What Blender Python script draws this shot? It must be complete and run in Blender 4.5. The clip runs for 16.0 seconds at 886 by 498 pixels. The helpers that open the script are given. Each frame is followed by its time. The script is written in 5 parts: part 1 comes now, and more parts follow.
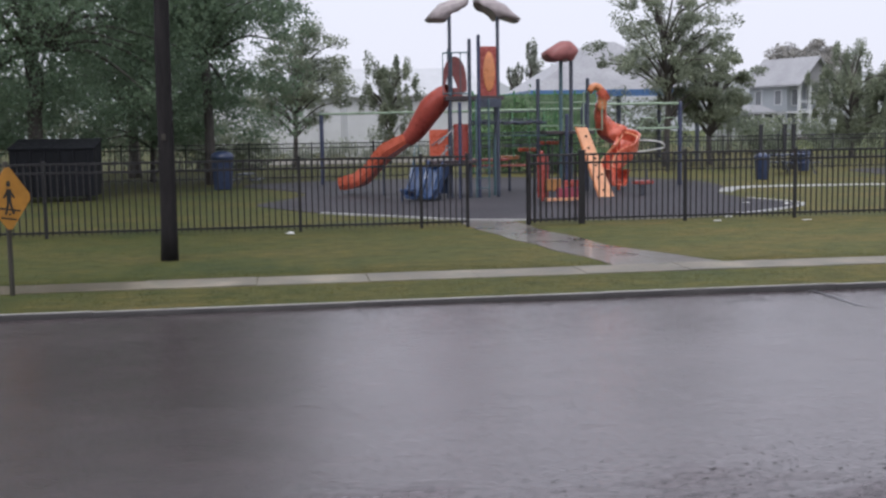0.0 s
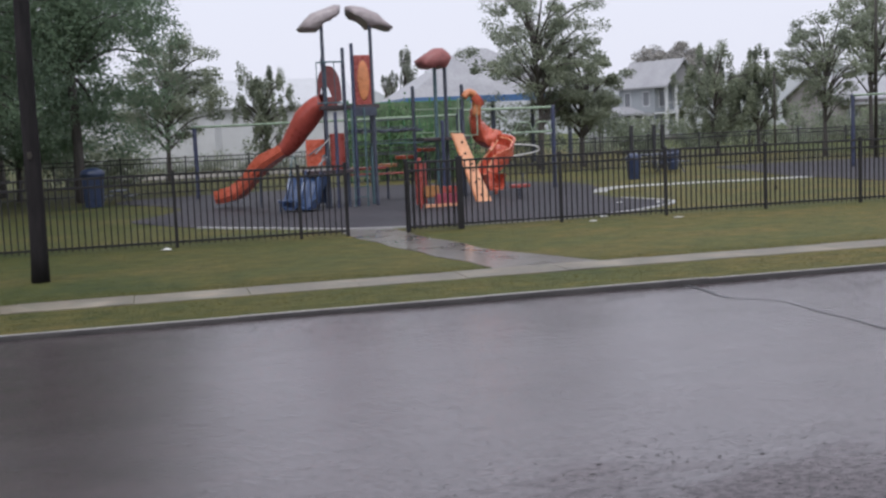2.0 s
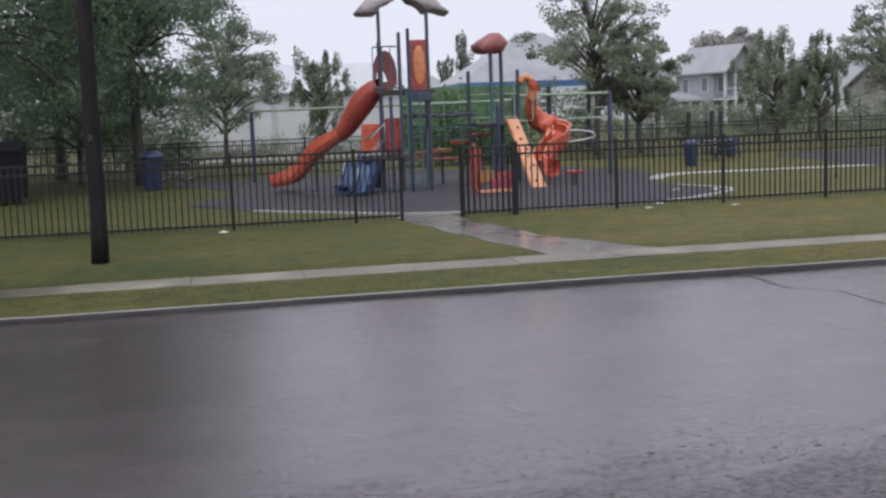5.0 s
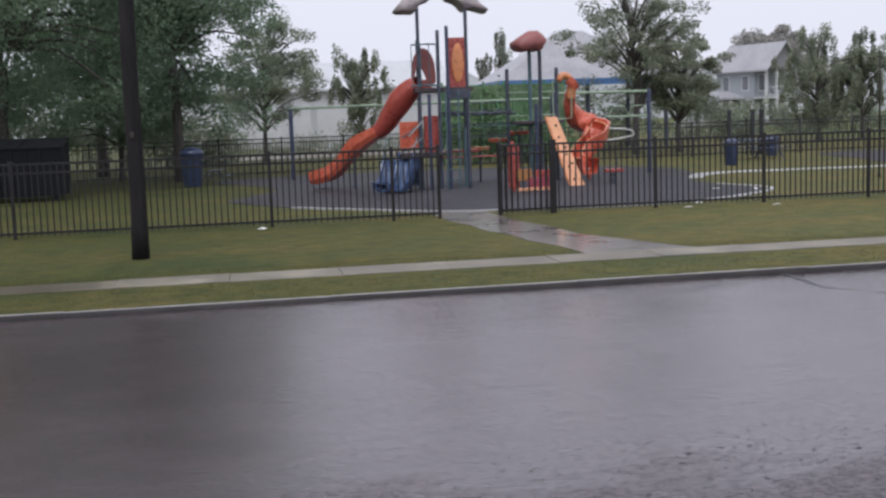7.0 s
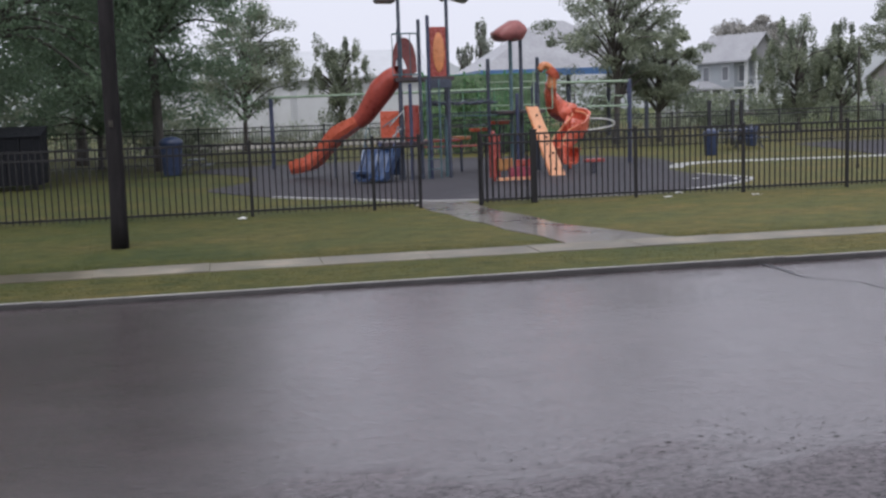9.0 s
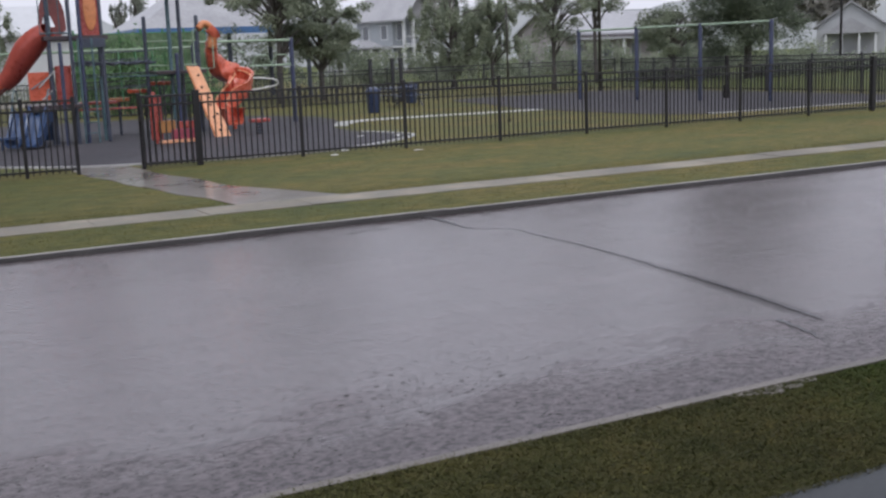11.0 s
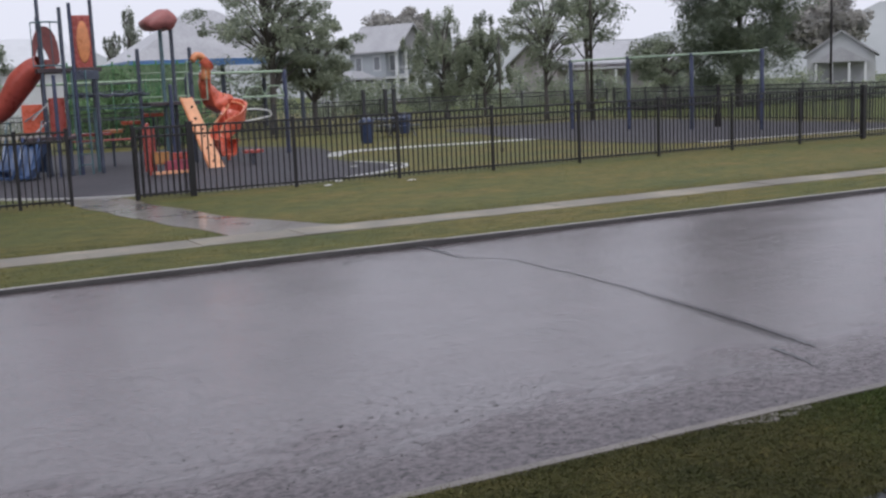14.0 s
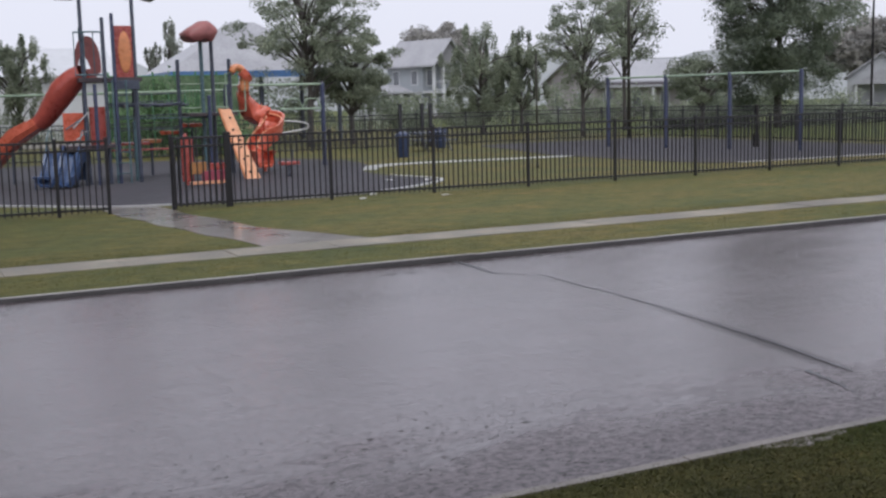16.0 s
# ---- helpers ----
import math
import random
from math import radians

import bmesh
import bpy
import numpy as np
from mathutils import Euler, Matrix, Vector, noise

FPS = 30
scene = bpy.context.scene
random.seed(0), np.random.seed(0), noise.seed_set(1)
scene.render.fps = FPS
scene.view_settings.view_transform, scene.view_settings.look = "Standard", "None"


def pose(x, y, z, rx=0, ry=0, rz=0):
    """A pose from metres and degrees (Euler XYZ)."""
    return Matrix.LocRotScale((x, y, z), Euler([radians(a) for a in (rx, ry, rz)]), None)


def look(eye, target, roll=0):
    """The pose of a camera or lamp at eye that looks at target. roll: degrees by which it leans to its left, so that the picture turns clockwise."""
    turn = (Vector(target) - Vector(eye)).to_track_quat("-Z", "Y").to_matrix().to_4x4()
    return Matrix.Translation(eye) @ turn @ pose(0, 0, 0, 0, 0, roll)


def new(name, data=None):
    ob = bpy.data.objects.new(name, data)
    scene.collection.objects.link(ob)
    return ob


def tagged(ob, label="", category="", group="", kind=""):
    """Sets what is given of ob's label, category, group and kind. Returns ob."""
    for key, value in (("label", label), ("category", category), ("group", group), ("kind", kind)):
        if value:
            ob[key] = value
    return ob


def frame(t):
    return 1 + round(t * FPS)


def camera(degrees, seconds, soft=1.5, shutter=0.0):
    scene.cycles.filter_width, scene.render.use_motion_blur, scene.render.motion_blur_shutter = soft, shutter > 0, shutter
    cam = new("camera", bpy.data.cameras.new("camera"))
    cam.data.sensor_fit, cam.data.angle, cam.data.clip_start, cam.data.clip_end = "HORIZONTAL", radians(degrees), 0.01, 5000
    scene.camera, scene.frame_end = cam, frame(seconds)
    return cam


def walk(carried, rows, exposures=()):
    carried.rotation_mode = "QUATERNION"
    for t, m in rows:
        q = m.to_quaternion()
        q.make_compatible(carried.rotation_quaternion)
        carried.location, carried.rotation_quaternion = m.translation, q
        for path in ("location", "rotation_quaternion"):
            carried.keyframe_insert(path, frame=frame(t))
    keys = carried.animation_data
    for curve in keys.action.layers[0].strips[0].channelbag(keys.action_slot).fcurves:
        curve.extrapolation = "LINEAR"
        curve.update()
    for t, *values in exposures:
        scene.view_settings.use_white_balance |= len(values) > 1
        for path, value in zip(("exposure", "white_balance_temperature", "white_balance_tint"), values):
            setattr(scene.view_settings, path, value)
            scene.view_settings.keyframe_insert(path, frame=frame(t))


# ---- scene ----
cam = camera(43.12, 16.0, soft=2.5)

PATH = [
    (0.0, pose(0, 0, 2.07, 83.70, 0.87, -8.49)),
    (0.2, pose(0, 0, 2.07, 83.71, 0.90, -10.03)),
    (0.5, pose(0, 0, 2.07, 83.40, 0.94, -11.61)),
    (0.8, pose(0, 0, 2.07, 83.29, 1.25, -12.76)),
    (1.0, pose(0, 0, 2.07, 83.34, 1.45, -13.12)),
    (1.5, pose(0, 0, 2.07, 83.63, 2.21, -14.53)),
    (1.8, pose(0, 0, 2.07, 83.90, 2.35, -15.28)),
    (2.0, pose(0, 0, 2.07, 83.93, 2.45, -14.77)),
    (2.2, pose(0, 0, 2.07, 83.97, 2.19, -13.57)),
    (2.5, pose(0, 0, 2.07, 84.14, 1.79, -11.72)),
    (2.8, pose(0, 0, 2.07, 84.06, 1.96, -11.05)),
    (3.0, pose(0, 0, 2.07, 84.00, 2.07, -10.89)),
    (3.2, pose(0, 0, 2.07, 83.92, 1.99, -10.97)),
    (3.5, pose(0, 0, 2.07, 83.57, 1.87, -11.21)),
    (4.0, pose(0, 0, 2.07, 83.49, 1.80, -11.73)),
    (4.2, pose(0, 0, 2.07, 83.46, 2.15, -12.08)),
    (6.3, pose(0, 0, 2.07, 83.02, 1.91, -11.10)),
    (6.5, pose(0, 0, 2.07, 83.04, 1.89, -10.84)),
    (6.8, pose(0, 0, 2.07, 83.19, 1.95, -10.42)),
    (7.0, pose(0, 0, 2.07, 83.25, 1.99, -10.02)),
    (7.5, pose(0, 0, 2.07, 83.57, 1.67, -9.66)),
    (8.0, pose(0, 0, 2.07, 83.38, 1.51, -9.94)),
    (8.5, pose(0, 0, 2.07, 83.10, 1.86, -10.51)),
    (9.0, pose(0, 0, 2.07, 82.69, 1.85, -10.99)),
    (9.2, pose(0, 0, 2.07, 82.43, 1.99, -11.34)),
    (9.5, pose(0, 0, 2.07, 81.65, 2.19, -13.12)),
    (9.7, pose(0, 0, 2.07, 80.82, 1.75, -16.22)),
    (10.0, pose(0, 0, 2.07, 80.26, 2.20, -20.20)),
    (10.2, pose(0, 0, 2.07, 79.99, 2.19, -22.35)),
    (12.3, pose(0, 0, 2.07, 80.53, 2.52, -30.32)),
    (12.5, pose(0, 0, 2.07, 80.81, 2.37, -29.84)),
    (13.0, pose(0, 0, 2.07, 81.56, 1.86, -28.59)),
    (13.5, pose(0, 0, 2.07, 81.56, 2.41, -28.55)),
    (14.0, pose(0, 0, 2.07, 81.56, 2.40, -28.29)),
    (14.5, pose(0, 0, 2.07, 81.84, 2.16, -27.92)),
    (15.0, pose(0, 0, 2.07, 81.87, 2.01, -27.14)),
    (15.5, pose(0, 0, 2.07, 82.11, 1.76, -26.77)),
    (16.0, pose(0, 0, 2.07, 82.38, 1.47, -26.43)),
]
walk(cam, PATH, exposures=[(0.0, 0.6, 6070, 11), (1.0, 0.53, 6070, 11), (9.0, 0.51, 6070, 11), (13.0, 0.51, 6070, 11), (16.0, 0.51, 6070, 11)])

# ---- world and light: rainy overcast day ----
world = bpy.data.worlds.new("overcast_sky")
scene.world = world
world.use_nodes = True
wn, wl = world.node_tree.nodes, world.node_tree.links
wn.clear()
w_out = wn.new("ShaderNodeOutputWorld")
w_bg = wn.new("ShaderNodeBackground")
w_bg2 = wn.new("ShaderNodeBackground")
w_add = wn.new("ShaderNodeAddShader")
w_sky = wn.new("ShaderNodeTexSky")
w_sky.sky_type = "NISHITA"
w_sky.sun_disc = False
w_sky.sun_elevation = radians(58)
w_sky.sun_rotation = radians(200)
w_sky.dust_density = 6.0
w_sky.air_density = 1.0
w_bg.inputs["Strength"].default_value = 0.01
w_bg2.inputs["Color"].default_value = (0.935, 0.92, 0.985, 1)
w_bg2.inputs["Strength"].default_value = 0.605
wl.new(w_sky.outputs["Color"], w_bg.inputs["Color"])
wl.new(w_bg.outputs[0], w_add.inputs[0])
wl.new(w_bg2.outputs[0], w_add.inputs[1])
wl.new(w_add.outputs[0], w_out.inputs["Surface"])

sun = new("sun", bpy.data.lights.new("sun", "SUN"))
sun.data.energy = 1.2
sun.data.angle = radians(40)
sun.data.color = (1.0, 0.97, 0.93)
sun.matrix_world = look((-6, -20, 40), (0, 0, 0))


# ---- materials ----
def node_mat(name):
    m = bpy.data.materials.new(name)
    m.use_nodes = True
    nt = m.node_tree
    return m, nt.nodes, nt.links, nt.nodes["Principled BSDF"]


def ramp(n, l, fac, stops):
    r = n.new("ShaderNodeValToRGB")
    els = r.color_ramp.elements
    els[0].position, els[0].color = stops[0][0], (*stops[0][1], 1)
    els[1].position, els[1].color = stops[-1][0], (*stops[-1][1], 1)
    for p, c in stops[1:-1]:
        e = els.new(p)
        e.color = (*c, 1)
    l.new(fac, r.inputs[0])
    return r.outputs[0]


def tex_noise(n, l, scale, detail=4.0, rough=0.6, stretch=(1, 1, 1)):
    tc = n.new("ShaderNodeNewGeometry")
    mp = n.new("ShaderNodeMapping")
    mp.inputs["Scale"].default_value = stretch
    l.new(tc.outputs["Position"], mp.inputs["Vector"])
    t = n.new("ShaderNodeTexNoise")
    t.inputs["Scale"].default_value = scale
    t.inputs["Detail"].default_value = detail
    t.inputs["Roughness"].default_value = rough
    l.new(mp.outputs[0], t.inputs["Vector"])
    return t.outputs["Fac"]


def bump(n, l, bsdf, height, strength, distance):
    b = n.new("ShaderNodeBump")
    b.inputs["Strength"].default_value = strength
    b.inputs["Distance"].default_value = distance
    l.new(height, b.inputs["Height"])
    l.new(b.outputs[0], bsdf.inputs["Normal"])
    return b


def mixed(n, l, a, b, fac, mode="MIX"):
    m = n.new("ShaderNodeMix")
    m.data_type, m.blend_type = "RGBA", mode
    for sock, v in ((m.inputs["A"], a), (m.inputs["B"], b)):
        if isinstance(v, tuple):
            sock.default_value = (*v, 1)
        else:
            l.new(v, sock)
    if isinstance(fac, float):
        m.inputs["Factor"].default_value = fac
    else:
        l.new(fac, m.inputs["Factor"])
    return m.outputs["Result"]


def paint(name, colour, rough=0.4, vary=0.25, metal=0.0, scale=6.0, coat=0.0):
    """Painted or plastic surface with streaks of dirt and fading."""
    m, n, l, b = node_mat(name)
    f1 = tex_noise(n, l, scale, 5, 0.65)
    f2 = tex_noise(n, l, scale * 7, 3, 0.6, (1, 1, 0.25))
    dark = tuple(c * (1 - vary) for c in colour)
    lite = tuple(min(1, c * (1 + vary * 0.5)) for c in colour)
    c1 = ramp(n, l, f1, [(0.3, dark), (0.7, lite)])
    c2 = mixed(n, l, c1, tuple(c * 0.7 for c in colour), ramp(n, l, f2, [(0.5, (0, 0, 0)), (0.8, (vary, vary, vary))]))
    l.new(c2, b.inputs["Base Color"])
    b.inputs["Metallic"].default_value = metal
    l.new(ramp(n, l, f1, [(0.3, (rough * 0.7,) * 3), (0.75, (min(1, rough * 1.3),) * 3)]), b.inputs["Roughness"])
    b.inputs["Coat Weight"].default_value = coat
    b.inputs["Coat Roughness"].default_value = 0.15
    bump(n, l, b, f2, 0.15, 0.004)
    return m


def ground_mat(name, stops, scale, fine, rough, bump_d, stretch=(1, 1, 1), spec=0.5):
    m, n, l, b = node_mat(name)
    big = tex_noise(n, l, scale, 6, 0.6, stretch)
    small = tex_noise(n, l, fine, 6, 0.7)
    c = ramp(n, l, big, stops)
    c2 = mixed(n, l, c, ramp(n, l, small, [(0.3, (0.7, 0.7, 0.7)), (0.7, (1.05, 1.05, 1.05))]), 0.8, "MULTIPLY")
    l.new(c2, b.inputs["Base Color"])
    l.new(ramp(n, l, big, [(0.3, (rough[0],) * 3), (0.7, (rough[1],) * 3)]), b.inputs["Roughness"])
    b.inputs["Specular IOR Level"].default_value = spec
    bump(n, l, b, small, 0.6, bump_d)
    return m


def asphalt_mat():
    """Rain-wet asphalt: dark stone grain under a broken film of water, with a gritty rough band along the near gutter."""
    m, n, l, b = node_mat("wet_asphalt")
    film = tex_noise(n, l, 0.45, 5, 0.6, (0.5, 1.3, 1))
    patch = tex_noise(n, l, 1.6, 5, 0.65, (0.6, 1.4, 1))
    grain = tex_noise(n, l, 95, 4, 0.7)
    ripples = tex_noise(n, l, 24, 5, 0.65, (0.7, 1.1, 1))
    flecks = tex_noise(n, l, 24, 4, 0.7, (0.75, 1.0, 1))
    geo = n.new("ShaderNodeNewGeometry")
    xyz = n.new("ShaderNodeSeparateXYZ")
    l.new(geo.outputs["Position"], xyz.inputs[0])
    wav = n.new("ShaderNodeMath")
    wav.operation = "MULTIPLY_ADD"
    wav.inputs[1].default_value = -2.6
    l.new(patch, wav.inputs[0])
    l.new(xyz.outputs["Y"], wav.inputs[2])
    gut = n.new("ShaderNodeMapRange")
    gut.inputs["From Min"].default_value = 5.1
    gut.inputs["From Max"].default_value = 4.2
    l.new(wav.outputs[0], gut.inputs["Value"])
    band = gut.outputs["Result"]
    c = ramp(n, l, patch, [(0.25, (0.031, 0.024, 0.026)), (0.55, (0.047, 0.037, 0.040)), (0.8, (0.075, 0.060, 0.064))])
    c = mixed(n, l, c, ramp(n, l, grain, [(0.35, (0.45,) * 3), (0.7, (1.2, 1.2, 1.2))]), 0.7, "MULTIPLY")
    streak = tex_noise(n, l, 5.5, 6, 0.72, (0.3, 1.5, 1))
    dots = ramp(n, l, flecks, [(0.36, (0.22, 0.2, 0.2)), (0.46, (1.0, 1.0, 1.0)), (0.66, (1.5, 1.46, 1.46))])
    c = mixed(n, l, c, dots, 0.7, "MULTIPLY")
    pits = ramp(n, l, tex_noise(n, l, 30, 3, 0.6, (0.75, 1.0, 1)), [(0.34, (0.2, 0.18, 0.18)), (0.42, (1.0, 0.99, 1.0)), (0.62, (1.45, 1.42, 1.43))])
    c = mixed(n, l, c, mixed(n, l, (1.0, 1.0, 1.0), pits, band), 0.85, "MULTIPLY")
    c = mixed(n, l, c, (1.15, 1.22, 1.24), band, "MULTIPLY")
    # dark damp stain along the crack that crosses the street
    line = n.new("ShaderNodeMath")
    line.operation = "MULTIPLY_ADD"
    line.inputs[1].default_value = -0.113
    l.new(xyz.outputs["Y"], line.inputs[0])
    l.new(xyz.outputs["X"], line.inputs[2])
    off = n.new("ShaderNodeMath")
    off.operation = "SUBTRACT"
    off.inputs[1].default_value = 5.725
    l.new(line.outputs[0], off.inputs[0])
    away = n.new("ShaderNodeMath")
    away.operation = "ABSOLUTE"
    l.new(off.outputs[0], away.inputs[0])
    near = n.new("ShaderNodeMapRange")
    near.interpolation_type = "SMOOTHSTEP"
    near.inputs["From Min"].default_value = 0.17
    near.inputs["From Max"].default_value = 0.01
    l.new(away.outputs[0], near.inputs["Value"])
    reach = n.new("ShaderNodeMapRange")
    reach.inputs["From Min"].default_value = 9.6
    reach.inputs["From Max"].default_value = 7.2
    l.new(xyz.outputs["Y"], reach.inputs["Value"])
    start = n.new("ShaderNodeMapRange")
    start.inputs["From Min"].default_value = 5.9
    start.inputs["From Max"].default_value = 6.5
    l.new(xyz.outputs["Y"], start.inputs["Value"])
    st1 = n.new("ShaderNodeMath")
    st1.operation = "MULTIPLY"
    l.new(near.outputs["Result"], st1.inputs[0])
    l.new(reach.outputs["Result"], st1.inputs[1])
    st2 = n.new("ShaderNodeMath")
    st2.operation = "MULTIPLY"
    l.new(st1.outputs[0], st2.inputs[0])
    l.new(start.outputs["Result"], st2.inputs[1])
    stain = st2.outputs[0]
    c = mixed(n, l, c, (0.45, 0.42, 0.42), stain, "MULTIPLY")
    l.new(c, b.inputs["Base Color"])
    b.inputs["Roughness"].default_value = 0.5
    wet = ramp(n, l, flecks, [(0.34, (0.6,) * 3), (0.48, (1.0,) * 3)])
    wet = mixed(n, l, wet, (0.42, 0.42, 0.42), band, "MULTIPLY")
    wet = mixed(n, l, wet, ramp(n, l, streak, [(0.33, (0.7,) * 3), (0.5, (1.0,) * 3)]), 0.5, "MULTIPLY")
    wet = mixed(n, l, wet, mixed(n, l, (1.0, 1.0, 1.0), ramp(n, l, flecks, [(0.4, (0.3,) * 3), (0.6, (1.5,) * 3)]), band), 0.8, "MULTIPLY")
    wet = mixed(n, l, wet, (0.4, 0.4, 0.4), stain, "MULTIPLY")
    l.new(mixed(n, l, (0.5, 0.5, 0.5), (0.2, 0.2, 0.2), stain), b.inputs["Specular IOR Level"])
    l.new(wet, b.inputs["Coat Weight"])
    b.inputs["Coat IOR"].default_value = 1.88
    b.inputs["Coat Tint"].default_value = (1.0, 0.905, 0.905, 1)
    cr = ramp(n, l, film, [(0.3, (0.12,) * 3), (0.5, (0.18,) * 3), (0.72, (0.28,) * 3)])
    cr = mixed(n, l, cr, (0.4, 0.4, 0.4), band)
    l.new(cr, b.inputs["Coat Roughness"])
    b1 = bump(n, l, b, grain, 0.5, 0.004)
    b2 = n.new("ShaderNodeBump")
    b2.inputs["Strength"].default_value = 0.35
    b2.inputs["Distance"].default_value = 0.012
    l.new(flecks, b2.inputs["Height"])
    l.new(b2.outputs[0], b1.inputs["Normal"])
    b3 = n.new("ShaderNodeBump")
    b3.inputs["Strength"].default_value = 0.55
    b3.inputs["Distance"].default_value = 0.008
    l.new(ripples, b3.inputs["Height"])
    l.new(b3.outputs[0], b.inputs["Coat Normal"])
    return m


def leaf_mat(name, a, b_, c, thin=0.5):
    m, n, l, b = node_mat(name)
    g = n.new("ShaderNodeNewGeometry")
    big = tex_noise(n, l, 0.6, 3, 0.6)
    col = ramp(n, l, g.outputs["Random Per Island"], [(0.0, a), (0.5, b_), (1.0, c)])
    col = mixed(n, l, col, ramp(n, l, big, [(0.3, (0.6, 0.62, 0.6)), (0.7, (1.15, 1.12, 1.0))]), 0.8, "MULTIPLY")
    l.new(col, b.inputs["Base Color"])
    b.inputs["Roughness"].default_value = 0.6
    b.inputs["Specular IOR Level"].default_value = 0.2
    tr = n.new("ShaderNodeBsdfTranslucent")
    l.new(col, tr.inputs["Color"])
    mx = n.new("ShaderNodeMixShader")
    mx.inputs[0].default_value = thin
    l.new(b.outputs[0], mx.inputs[1])
    l.new(tr.outputs[0], mx.inputs[2])
    l.new(mx.outputs[0], n["Material Output"].inputs["Surface"])
    return m


def bark_mat(name, a, b_):
    m, n, l, b = node_mat(name)
    f1 = tex_noise(n, l, 9, 6, 0.7, (1, 1, 0.15))
    l.new(ramp(n, l, f1, [(0.3, a), (0.7, b_)]), b.inputs["Base Color"])
    b.inputs["Roughness"].default_value = 0.75
    bump(n, l, b, f1, 0.8, 0.03)
    return m


def siding_mat(name, colour):
    m, n, l, b = node_mat(name)
    f1 = tex_noise(n, l, 0.7, 5, 0.6)
    l.new(ramp(n, l, f1, [(0.3, tuple(c * 0.85 for c in colour)), (0.7, colour)]), b.inputs["Base Color"])
    b.inputs["Roughness"].default_value = 0.6
    return m


def tint_towards(m, x_from, x_to, tint):
    """A surface tinted along the street: grass greener, shaded or worn, concrete darker."""
    n, l = m.node_tree.nodes, m.node_tree.links
    src = n["Principled BSDF"].inputs["Base Color"].links[0].from_socket
    users = [k.to_socket for k in src.links]
    geo = n.new("ShaderNodeNewGeometry")
    xyz = n.new("ShaderNodeSeparateXYZ")
    l.new(geo.outputs["Position"], xyz.inputs[0])
    wob = n.new("ShaderNodeMath")
    wob.operation = "MULTIPLY_ADD"
    wob.inputs[1].default_value = 0.6 * abs(x_from - x_to)
    l.new(tex_noise(n, l, 3.0 / abs(x_from - x_to), 5, 0.65), wob.inputs[0])
    l.new(xyz.outputs["X"], wob.inputs[2])
    g = n.new("ShaderNodeMapRange")
    g.inputs["From Min"].default_value = x_from
    g.inputs["From Max"].default_value = x_to
    l.new(wob.outputs[0], g.inputs["Value"])
    tufts = ramp(n, l, tex_noise(n, l, 3.2, 6, 0.7, (0.7, 1.2, 1)), [(0.32, (0.70, 0.78, 0.74)), (0.5, (1.0, 1.0, 1.0)), (0.68, (1.28, 1.16, 1.1))])
    col = mixed(n, l, mixed(n, l, src, tufts, 0.85, "MULTIPLY"), tint, g.outputs["Result"], "MULTIPLY")
    for u in users:
        l.new(col, u)
    return m


